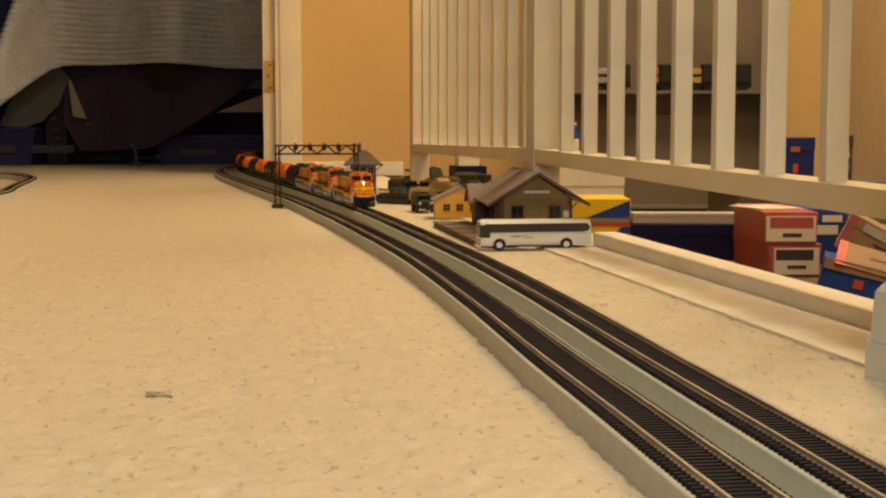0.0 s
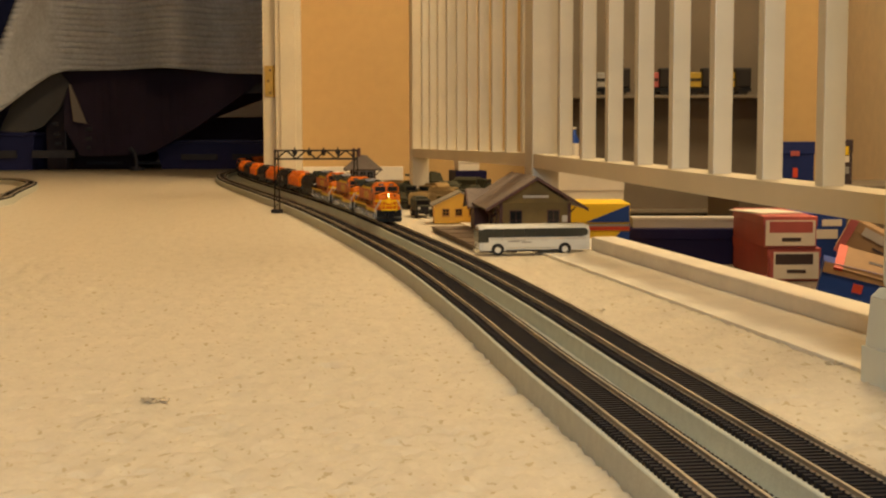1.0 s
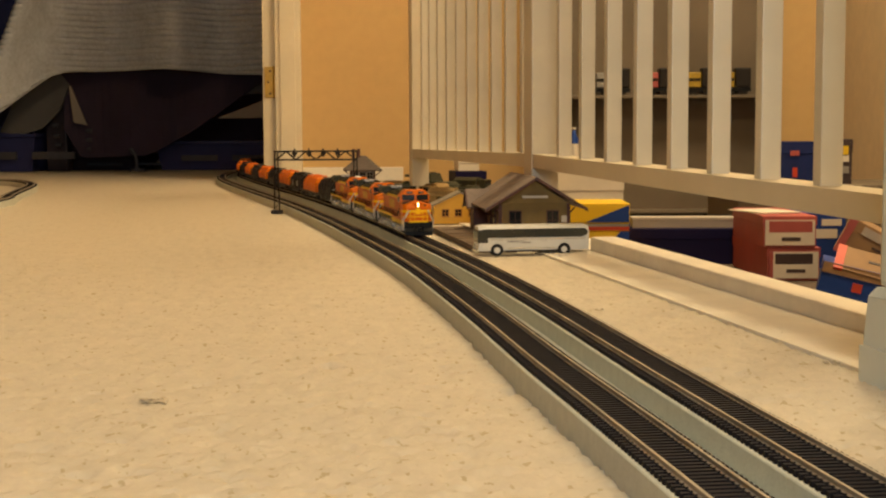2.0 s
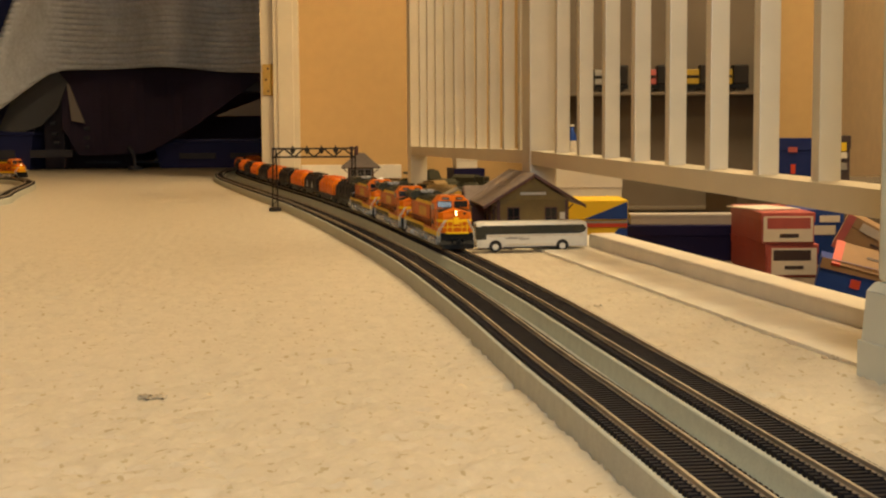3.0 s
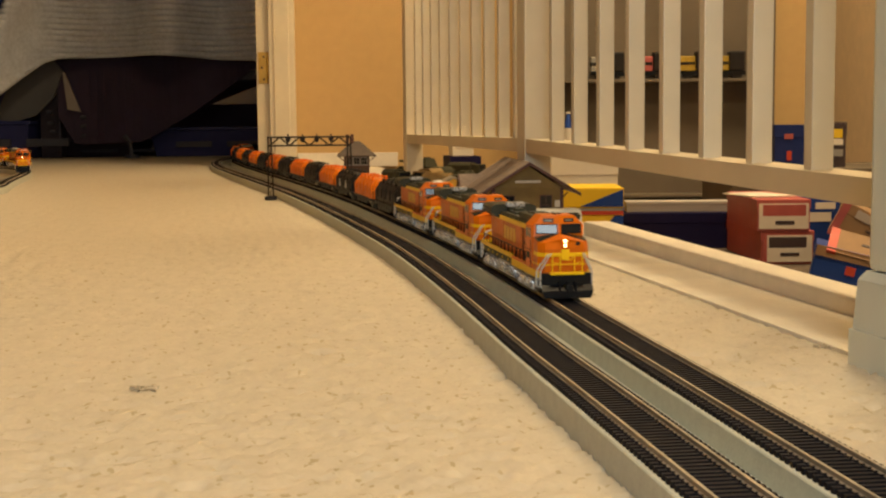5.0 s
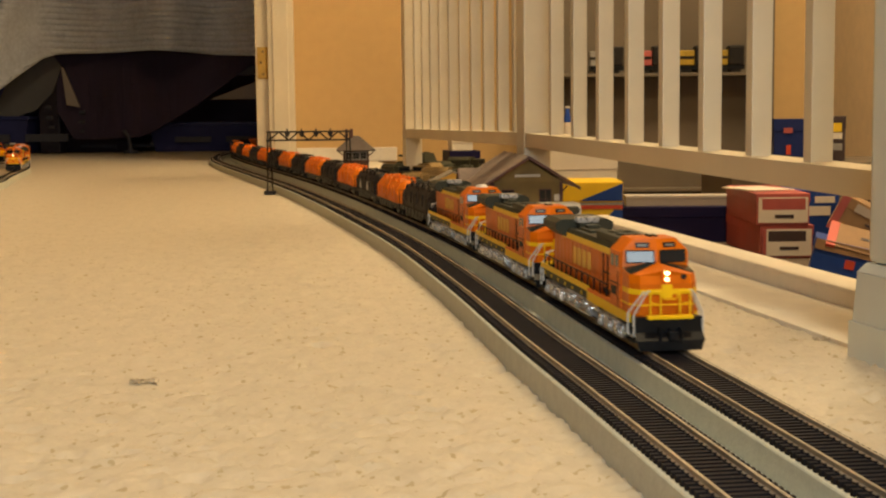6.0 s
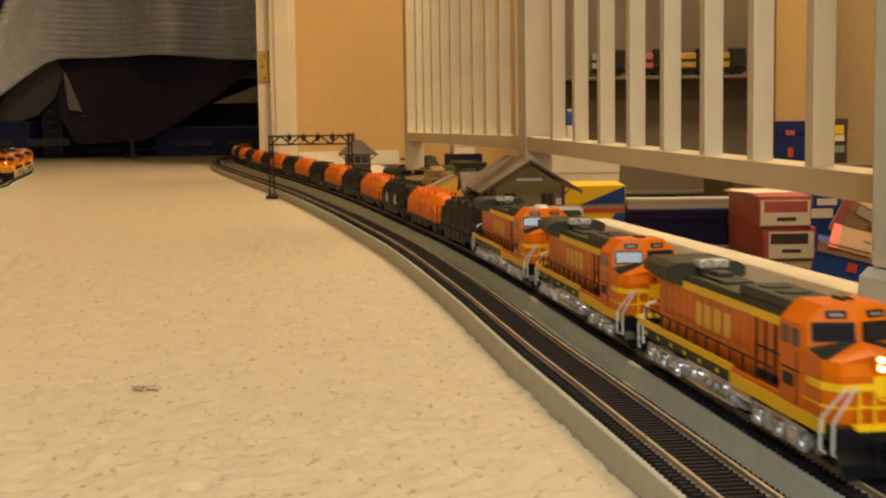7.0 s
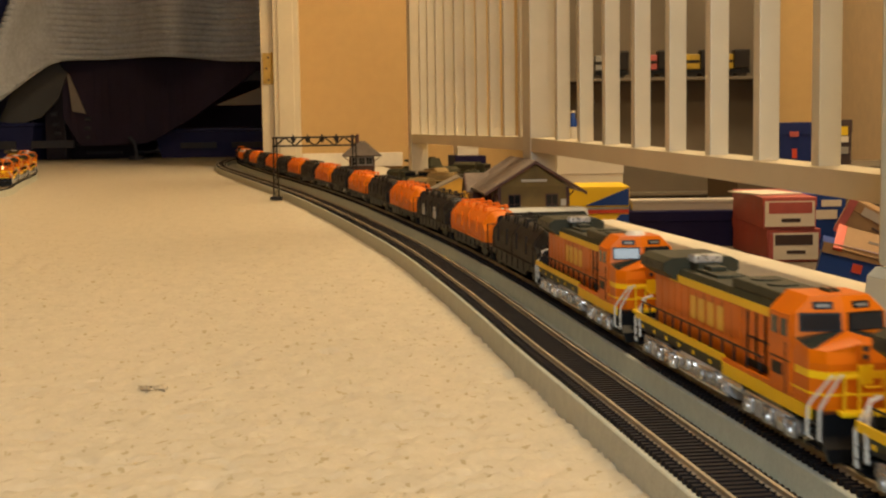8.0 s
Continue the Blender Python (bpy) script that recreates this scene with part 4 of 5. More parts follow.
def coach():
    """a coach bus, nose towards -x."""
    b = thing("coach_bus", "white model coach bus with dark window band", "model bus")
    prof = [(-13.6, 4.4), (13.6, 4.4), (14.2, 9), (14.2, 22), (13.4, 29), (11, 32.4), (7, 33.8), (-7, 33.8), (-11, 32.4), (-13.4, 29), (-14.2, 22), (-14.2, 9)]
    near = [(y * 0.93, 4.4 + (z - 4.4) * 0.95) for y, z in prof]
    bm = prism(fresh(), prof, -56, 57, "x")
    prism(bm, near, -61, -56, "x", prof)
    prism(bm, prof, 57, 61, "x", near)
    part("body", mm(bm), BUSWHITE, b)
    for sy in (-1, 1):
        wb = part("window_band", mm(prism(fresh(), [(-58.4, 19.6), (52, 19.6), (58, 21.6), (59.4, 26.0), (56, 29.6), (-56.4, 29.6)], -1, 0, "z")), BUSGLASS, b)
        wb.data.transform(Matrix(((1, 0, 0, 0), (0, 0, sy * 1.0, sy * 0.0146), (0, 1, 0, 0), (0, 0, 0, 1))))
        for k in range(9):
            x = -46 + 11.4 * k
            part("window_post", mm(box(fresh(), x, x + 0.8, *sorted((sy * 13.3, sy * 14.85)), 20.0, 29.2)), SOOT, wb)
        part("side_marking", mm(box(fresh(), -30, -17, *sorted((sy * 14.1, sy * 14.45)), 14.2, 15.4)), MARK_GREY, b)
        part("side_marking", mm(box(fresh(), -15, -4, *sorted((sy * 14.1, sy * 14.45)), 13.2, 14.6)), MARK_GREY, b)
        part("skirt", mm(box(fresh(), -32, 30, *sorted((sy * 13.2, sy * 14.3)), 3.2, 5.0)), SOOT, b)
        for x in (-41, 33):
            arch = part("wheel_arch", mm(disc(fresh(), x, sy * 13.2, 6.0, 6.9, 2.4, "y", 20)), BLACK, b)
            wh = part("wheel", mm(disc(fresh(), x, sy * 13.0, 5.4, 5.4, 3.4, "y", 20)), TYRE, b)
            part("hub", mm(disc(fresh(), x, sy * 14.6, 5.4, 3.4, 0.8, "y", 16)), BUSWHITE, wh, "white wheel hub")
    for sy in (-1, 1):
        part("body_moulding", mm(box(fresh(), -49, 57, *sorted((sy * 14.1, sy * 14.5)), 17.4, 18.0)), CHROME, b)
        part("body_moulding", mm(box(fresh(), -30, 24, *sorted((sy * 14.1, sy * 14.5)), 7.2, 7.8)), CHROME, b)
        part("side_marking", mm(box(fresh(), -26, -10, *sorted((sy * 14.1, sy * 14.42)), 15.6, 16.2)), MARK_GREY, b)
    for y0, y1 in ((-11.8, -0.5), (0.5, 11.8)):
        part("windscreen", mm(box(fresh(), -61.6, -58.5, y0, y1, 15.5, 28.8, 0.5)), BUSGLASS, b)
    part("front_side_window", mm(box(fresh(), -62.0, -50.5, -14.35, 14.35, 13.6, 28.6, 0.8)), BUSGLASS, b)
    part("destination_box", mm(box(fresh(), -60.5, -56, -6, 6, 29.6, 31.6, 0.4)), CHROME, b)
    part("bumper", mm(box(fresh(), -63.2, -60, -13, 13, 2.6, 6.2, 0.8)), CHROME, b, "chrome bumper")
    for y in (-10, 10):
        part("headlight", mm(disc(fresh(), -61.6, y, 9.0, 2.0, 1.4, "x", 14)), CHROME, b)
    placed(b, 0.0970, 1.442, 0.0006, 9.0)
    b.matrix_basis = b.matrix_basis @ Matrix.Diagonal((1, 1, 0.94, 1))
    return b



coach()


def shed():
    s = thing("yellow_shed", "yellow plastic shed with grey slanted roof", "model building")
    part("wall", mm(prism(fresh(), [(-38, 0), (38, 0), (38, 27.5), (0, 45), (-38, 27.5)], 0, 56)), SHEDYEL, s)
    for sx in (-1, 1):
        part("roof", mm(prism(fresh(), [(sx * 42, 25.2), (0, 44.8), (0, 47.2), (sx * 43, 27.2)], -4, 60)), SHEDROOF, s)
    for x in (-27, -8, 12):
        window(s, x, x + 11, 11, 22, 0, "window", ORANGECARD_DULL)
    return placed(s, 0.026, 1.94, 0, 3)


shed()


def tower():
    t = thing("signal_tower", "dark brick signal tower with hipped roof and white windows", "model building")
    part("wall", mm(box(fresh(), -24, 24, 0, 44, 0, 64, 0.4)), BRICK, t)
    part("floor_band", mm(box(fresh(), -25.4, 25.4, -1.4, 45.4, 40, 42.4)), MAROON, t)
    for x in (-21, -7, 7):
        window(t, x, x + 13, 45, 60, 0, "window", MARK_GREY)
    bm = prism(fresh(), [(-37, -13), (37, -13), (37, 57), (-37, 57)], 61.5, 64, "z")
    prism(bm, [(-37, -13), (37, -13), (37, 57), (-37, 57)], 64, 91, "z", [(-7, 19), (7, 19), (7, 25), (-7, 25)])
    part("roof", mm(bm), TOWERROOF, t)
    part("chimney", mm(box(fresh(), -20, -14, 26, 32, 72, 104, 0.4)), MAROON, t)
    for sx in (-1, 1):
        part("eave_bracket", mm(rod(fresh(), [(sx * 24, 1, 52), (sx * 35, -8, 62)], 1.0, 5)), MAROON, t)
    return placed(t, -0.1535, 2.58, 0, 6)


tower()


def gantry():
    g = thing("signal_bridge", "black lattice signal bridge over two tracks", "model signal bridge")
    span = 132
    for x in (0, span):
        post = part("post", mm(box(fresh(), x - 9.5, x + 9.5, -8, 8, 0, 6, 0.8)), GANTRY, g)
        for dx in (-4.4, 4.4):
            part("leg", mm(rod(fresh(), [(x + dx, 0, 5), (x + dx * 0.55, 0, 104)], 1.35, 6)), GANTRY, post)
        bm = fresh()
        for k in range(8):
            z = 8 + 11 * k
            w = 4.3 - 0.2 * k
            rod(bm, [(x - w, 0, z), (x + w, 0, z + 11)], 0.45, 4)
        part("lacing", mm(bm), GANTRY, post)
    for z in (90, 104):
        for y in (-4, 4):
            part("chord", mm(box(fresh(), -4, span + 4, y - 1.1, y + 1.1, z - 1.4, z + 1.4)), GANTRY, g)
    for k in range(8):
        x0 = span / 8 * k
        za, zb = (90, 104) if k % 2 == 0 else (104, 90)
        for y in (-4, 4):
            part("web", mm(rod(fresh(), [(x0, y, za), (x0 + span / 8, y, zb)], 1.15, 5)), GANTRY, g)
    part("walkway", mm(box(fresh(), -2, span + 2, -4, 4, 104.4, 105.2)), GANTRY, g)
    for x in (30, 54, 78, 102):
        sg = part("signal_head", mm(disc(fresh(), x, 5.4, 101, 4.4, 1.2, "y", 16)), GANTRY, g)
        part("signal_lens", mm(box(fresh(), x - 2.2, x + 2.2, 5.6, 8.0, 95, 106, 0.6)), BLACK, sg)
        part("hood_mast", mm(rod(fresh(), [(x, 4, 104), (x, 4, 109)], 1.2, 5)), GANTRY, sg)
    part("relay_box", mm(box(fresh(), span + 3, span + 8, -4, 4, 93, 108, 0.4)), MAROON, g)
    return placed(g, -0.2768, 2.222, 0, 0.5)


gantry()


def tank(x, y, turn, mat, size=1.0):
    k = thing("toy_tank", "small army-green toy tank parked on the carpet", "toy tank", "army vehicles")
    hull = part("hull", mm(prism(fresh(), [(-40, 10), (-34, 5), (34, 5), (40, 11), (30, 18), (-36, 18)], -12, 12, "x")), mat, k)
    for sx in (-1, 1):
        tr = part("caterpillar", mm(prism(fresh(), [(-38, 8), (-31, 0.5), (31, 0.5), (38, 8), (34, 13), (-34, 13)], *sorted((sx * 11, sx * 18)), "x")), SOOT, k)
        for j in range(6):
            part("road_wheel", mm(disc(fresh(), sx * 18.2, -27 + 11 * j, 5.2, 4.4, 1.4, "x", 12)), mat, tr)
        part("fender", mm(box(fresh(), *sorted((sx * 10.5, sx * 18.6)), -37, 36, 13.2, 15)), mat, k)
    tu = part("turret", mm(prism(fresh(), [(-11, -14), (11, -14), (13, 2), (6, 16), (-6, 16), (-13, 2)], 18, 28, "z", [(-8, -11), (8, -11), (9, 1), (4, 11), (-4, 11), (-9, 1)])), mat, k)
    part("gun", mm(rod(fresh(), [(0, 12, 23.5), (0, 26, 24), (0, 40, 24.5)], 1.5, 8)), mat, tu)
    part("hatch", mm(disc(fresh(), 3, -4, 28.6, 4.2, 1.6, "z", 12)), mat, tu)
    return placed(k, x, y, 0, turn, size)


def truck(x, y, turn, mat, cover, size=1.0):
    k = thing("toy_army_truck", "small army truck with a canvas body", "toy truck", "army vehicles")
    part("chassis", mm(box(fresh(), -9, 9, -42, 40, 6, 9, 0.4)), SOOT, k)
    part("bonnet", mm(box(fresh(), -9, 9, -42, -24, 9, 19, 1.2)), mat, k)
    part("grille", mm(box(fresh(), -6, 6, -42.8, -41.6, 9.5, 17.5)), SOOT, k)
    cab = part("cab", mm(box(fresh(), -12, 12, -25, -8, 9, 28, 1.5)), mat, k)
    part("windscreen", mm(box(fresh(), -10, 10, -25.7, -24.6, 19.6, 26)), GLASS, cab)
    part("canvas_body", mm(prism(fresh(), [(-13, 9), (13, 9), (13, 26), (8, 31), (-8, 31), (-13, 26)], -6, 40)), cover, k)
    for sx in (-1, 1):
        part("mudguard", mm(box(fresh(), *sorted((sx * 8, sx * 14)), -41, -27, 11.5, 13.5, 0.6)), mat, k)
        part("headlamp", mm(disc(fresh(), sx * 8.5, -42.6, 15, 2.0, 1.6, "y", 12)), MARK, k)
        for yy in (-33, 14, 28):
            part("wheel", mm(disc(fresh(), sx * 11.4, yy, 6, 6, 4.4, "x", 16)), TYRE, k)
    return placed(k, x, y, 0, turn, size)


tank(-0.080, 2.36, 62, ARMY)
tank(-0.028, 2.86, 48, ARMY, 1.75)
tank(0.035, 3.02, 80, ARMY, 1.0)
truck(-0.034, 2.12, 8, ARMY, ARMY)
truck(-0.020, 2.56, -25, TAN, TAN, 1.2)
truck(-0.022, 2.30, 52, TAN, TAN, 0.95)
truck(0.020, 2.42, 70, ARMY, TAN, 1.1)
truck(-0.075, 2.62, 30, ARMY, ARMY, 1.1)
tank(0.060, 2.62, 75, ARMY, 1.1)
truck(0.075, 2.92, 60, ARMY, ARMY, 1.2)
tank(-0.010, 2.74, -70, ARMY, 1.1)


# ---- boxes piled in the stairwell ----
LEDGE = -0.104


def carton(name, label, size, place, turn, mat, strips=(), tilt=0.0):
    """a card box with a lid; strips: (name, material, x0, x1, z0, z1) on the face towards -y."""
    w, d, h = size
    c = thing(name, label, "box", "stairwell boxes")
    part("carton", box(fresh(), -w / 2, w / 2, 0, d, 0, h, 0.0015), mat, c)
    part("lid", box(fresh(), -w / 2 - 0.0012, w / 2 + 0.0012, -0.0012, d + 0.0012, h * 0.72, h + 0.0012, 0.001), mat, c)
    for k, (nm, m, x0, x1, z0, z1) in enumerate(strips):
        part(nm, box(fresh(), x0 * w, x1 * w, -0.0022 - 0.0005 * k, -0.0010, z0 * h, z1 * h), m, c)
    c.matrix_basis = pose(*place, 0, tilt, turn)
    return c


LABEL = [("label", WHITECARD, -0.47, 0.47, 0.08, 0.90)]
carton("red_box", "red card model box with a white end label", (0.083, 0.25, 0.052), (0.558, 2.10, LEDGE), 0, REDCARD,
       LABEL + [("print_bar", INK, -0.36, 0.36, 0.52, 0.84), ("print_bar", INK, -0.14, 0.22, 0.26, 0.36), ("print_bar", REDCARD, -0.47, -0.40, 0.08, 0.90)])
carton("red_box", "red card model box with a white end label, stacked on another", (0.083, 0.25, 0.049), (0.550, 2.095, LEDGE + 0.0535), -1.5, REDCARD,
       LABEL + [("picture_bar", REDCARD, -0.40, 0.42, 0.50, 0.86), ("print_bar", INK, -0.16, 0.20, 0.22, 0.34)])
paper = tagged(part("white_paper", turned(box(fresh(), -0.035, 0.04, -0.05, 0.06, 0, 0.002)), WHITECARD), "sheet of white paper lying on a red box", "paper")
placed(paper, 0.535, 2.20, LEDGE + 0.1045, 6)

yb = carton("yellow_box", "yellow, blue and red striped card box", (0.125, 0.16, 0.113), (0.2615, 2.30, LEDGE), -2, YELCARD,
            [("red_stripe", ORANGECARD, -0.5, 0.5, 0.60, 0.66), ("grey_stripe", MARK_GREY, -0.5, 0.5, 0.66, 0.70)])
part("blue_corner", prism(fresh(), [(-0.012, 0.082), (0.0625, 0.112), (0.0625, 0.082)], -0.0032, -0.0012), BLUECARD, yb)
part("blue_corner", prism(fresh(), [(-0.004, 0.01), (0.048, 0.066), (0.0625, 0.066), (0.0625, 0.01)], -0.0032, -0.0012), BLUECARD, yb)

carton("navy_box", "dark navy card box lying in the stairwell", (0.206, 0.22, 0.063), (0.440, 2.378, LEDGE), -3, NAVY)
carton("white_tray", "long white card tray on a navy box", (0.190, 0.05, 0.018), (0.440, 2.398, LEDGE + 0.0643), -3, DULLCARD)
carton("white_carton", "plain white card carton in the stairwell", (0.145, 0.14, 0.165), (0.300, 2.72, LEDGE), 4, WHITECARD)
carton("navy_box", "tall dark navy carton in the stairwell", (0.075, 0.12, 0.144), (0.072, 3.28, LEDGE), 8, NAVY)
carton("white_carton", "small white carton on a dark navy one", (0.052, 0.10, 0.026), (0.066, 3.29, LEDGE + 0.1455), 5, WHITECARD)
carton("blue_tan_box", "blue box with a brown cardboard top, tipped over", (0.104, 0.085, 0.046), (0.533, 1.70, LEDGE + 0.012), -16, BLUECARD,
       [("round_mark", ORANGECARD, -0.10, 0.02, 0.35, 0.60), ("print_bar", KRAFT, -0.5, 0.5, 0.72, 1.02)], 13)
flap = tagged(part("cardboard_flap", box(fresh(), -0.050, 0.052, -0.012, 0.034, 0, 0.003, 0.0008), KRAFT), "brown cardboard flap with a bright red end", "cardboard")
part("red_end", box(fresh(), -0.0515, -0.040, -0.013, 0.0345, -0.0005, 0.0036), ORANGECARD, flap)
part("print_bar", box(fresh(), -0.01, 0.035, 0.012, 0.016, 0.003, 0.0036), INK, flap)
flap.matrix_basis = pose(0.556, 1.700, LEDGE + 0.054, 36, 15, -16)
kb = carton("kraft_box", "brown cardboard box with red edges, leaning", (0.12, 0.10, 0.055), (0.640, 1.98, LEDGE + 0.031), -18, KRAFT,
            [("red_edge", REDCARD, -0.5, -0.40, 0.0, 1.0), ("print_bar", INK, -0.1, 0.4, 0.5, 0.56), ("label", DULLCARD, -0.3, 0.1, 0.72, 0.95)], 28)
carton("blue_box", "small blue card box with a white label", (0.07, 0.14, 0.095), (0.665, 2.30, LEDGE), 3, BLUECARD,
       [("label", WHITECARD, -0.45, 0.3, 0.55, 0.72), ("label", WHITECARD, -0.1, 0.4, 0.78, 0.9)])
carton("orange_box", "orange and brown card box in the stairwell pile", (0.10, 0.12, 0.07), (0.760, 2.15, LEDGE), 12, KRAFT,
       [("red_edge", ORANGECARD, -0.5, -0.2, 0.1, 1.0)])

# low cupboard against the stairwell wall, with a box and a bottle on it
cup = thing("low_cupboard", "dark brown low cupboard with boxes on it", "cupboard")
part("carcass", box(fresh(), 0.62, 1.085, 2.78, 3.10, LEDGE, 0.010, 0.003), SHELF, cup)
part("top", box(fresh(), 0.61, 1.088, 2.77, 3.11, 0.0105, 0.022, 0.002), SHELF, cup)
carton("blue_box", "upright blue card box with pink markings", (0.070, 0.06, 0.090), (0.748, 2.80, 0.0225), 0, MIDBLUE,
       [("pink_mark", REDCARD, -0.22, 0.05, 0.68, 0.80), ("pink_mark", ORANGECARD, -0.14, 0.0, 0.18, 0.40)])


def bottle(x, y, z, r, h, mat, label):
    b = thing("bottle", label, "bottle", "bottles")
    prof = [(0, 0), (r, 0), (r, h * 0.66), (r * 0.45, h * 0.80), (r * 0.4, h * 0.94)]
    bm = fresh()
    rings = [[bm.verts.new((q * math.cos(a), q * math.sin(a), v)) for a in np.linspace(0, 2 * math.pi, 16, endpoint=False)] for q, v in prof[1:]]
    for r0, r1 in zip(rings, rings[1:]):
        for k in range(16):
            bm.faces.new((r0[k], r0[(k + 1) % 16], r1[(k + 1) % 16], r1[k]))
    bm.faces.new(rings[0][::-1])
    bm.faces.new(rings[-1])
    part("flask", bm, mat, b, smooth=True)
    part("cap", disc(fresh(), 0, 0, h * 0.97, r * 0.5, h * 0.06, "z", 14), WHITECARD, b)
    part("label", disc(fresh(), 0, 0, h * 0.38, r * 1.03, h * 0.34, "z", 16), WHITECARD, b)
    return placed(b, x, y, z)


carton("dark_pack", "upright dark card pack with yellow and white bands", (0.026, 0.05, 0.094), (0.862, 2.84, 0.0225), -8, INK,
       [("yellow_band", YELCARD, -0.5, 0.2, 0.66, 0.86), ("white_band", WHITECARD, -0.5, 0.25, 0.50, 0.64), ("white_band", MARK_GREY, -0.5, 0.25, 0.24, 0.40)])
bottle(0.322, 3.25, 0.060, 0.012, 0.088, BLUECARD, "small blue and white bottle on a shelf")


# ---- dark bookcase against the end wall, with model engines on a shelf ----
case = thing("bookcase", "tall dark brown bookcase with open shelves", "bookcase")
part("back", box(fresh(), 0.34, 0.895, 3.66, 3.68, LEDGE, 1.4), SHELF, case)
for x in (0.33, 0.893):
    part("side", box(fresh(), x - 0.011, x + 0.011, 3.56, 3.69, LEDGE, 1.4, 0.002), SHELF, case)
for z in (LEDGE + 0.03, 0.235, 1.38):
    part("shelf", box(fresh(), 0.342, 0.881, 3.575, 3.66, z - 0.009, z, 0.002), SHELF, case)


DULLYEL = material("dull_yellow_plastic", (0.42, 0.27, 0.02), 0.5, vary=0.2, size=0.006)


def shelf_engine(x, mats, w):
    e = thing("toy_engine", "small model engine standing on a dark shelf", "toy engine", "shelf engines")
    part("base", box(fresh(), -w / 2, w / 2, -0.014, 0.014, 0.006, 0.014), BLACK, e)
    part("body", box(fresh(), -w / 2, w / 2 - 0.03, -0.011, 0.011, 0.0142, 0.042, 0.002), mats[0], e)
    part("cab", box(fresh(), w / 2 - 0.029, w / 2, -0.014, 0.014, 0.0142, 0.050, 0.003), mats[1], e)
    part("stripe", box(fresh(), -w / 2, w / 2 - 0.031, -0.0118, 0.0118, 0.026, 0.031), mats[1], e)
    for k in (-0.3, -0.15, 0.15, 0.3):
        part("wheel", disc(fresh(), k * w, -0.012, 0.0052, 0.0052, 0.003, "y", 12), SOOT, e)
    return placed(e, x, 3.612, 0.2352, 0.0, 1.45)


shelf_engine(0.462, (MARK_GREY, SOOT), 0.062)
shelf_engine(0.582, (REDCARD, SOOT), 0.062)
shelf_engine(0.697, (DULLYEL, SOOT), 0.062)
shelf_engine(0.792, (DULLYEL, SOOT), 0.055)

# lint and crumbs on the carpet
LINT = material("brown_lint", (0.54, 0.45, 0.31), 0.9, vary=0.3, size=0.002)
rng = random.Random(7)
for x, y, n, r, label in ((-0.141, 0.638, 22, 0.0055, "tuft of brown lint on the carpet"), (0.117, 0.966, 5, 0.004, "curled brown scrap on the carpet"), (0.2175, 0.735, 5, 0.005, "brown fluff beside the landing board"), (0.222, 0.845, 5, 0.004, "brown fluff beside the landing board")):
    bm = fresh()
    for k in range(n):
        a, q = rng.uniform(0, 6.28), rng.uniform(0.3, 1.0) * r
        c = Vector((x + rng.uniform(-r, r), y + rng.uniform(-r, r) * 0.6, 0.0004 + rng.uniform(0, 0.0005)))
        d = Vector((math.cos(a) * q, math.sin(a) * q, rng.uniform(-0.0004, 0.0010)))
        rod(bm, [c - d * 0.6, c + Vector((0, 0, 0.0003)), c + d * 0.6], 0.00055, 5)
    tagged(part("lint", bm, LINT), label, "lint", "lint on the carpet")


# ---- the bedroom beyond the door ----
QUILT = material("grey_ribbed_quilt", (0.66, 0.68, 0.73), 0.9, vary=0.10, grain=0.2, bump=0.001, size=0.012)
# under-bed gloom put into the cloth's colour
SKIRT = material("plum_gloom_bedcloth", (0.046, 0.030, 0.058), 0.9, vary=0.2, size=0.05)
# bed wood toned purple to carry the cast of the dark
LEGWOOD = material("plum_toned_bed_wood", (0.040, 0.028, 0.042), 0.5, vary=0.2, size=0.03)
SHEET = material("white_bed_sheet", (0.36, 0.31, 0.27), 0.85, vary=0.06, size=0.03)
BINBLUE = material("dark_blue_plastic", (0.030, 0.036, 0.15), 0.4, vary=0.1, size=0.04)
DIMLABEL = material("dull_grey_label", (0.06, 0.06, 0.08), 0.6, vary=0.1, size=0.01)
# navy raised in place of light in the dark bedroom corner
WARDROBE = material("navy_dark_fill", (0.06, 0.075, 0.26), 0.5, vary=0.1, size=0.05)
BY = 5.05


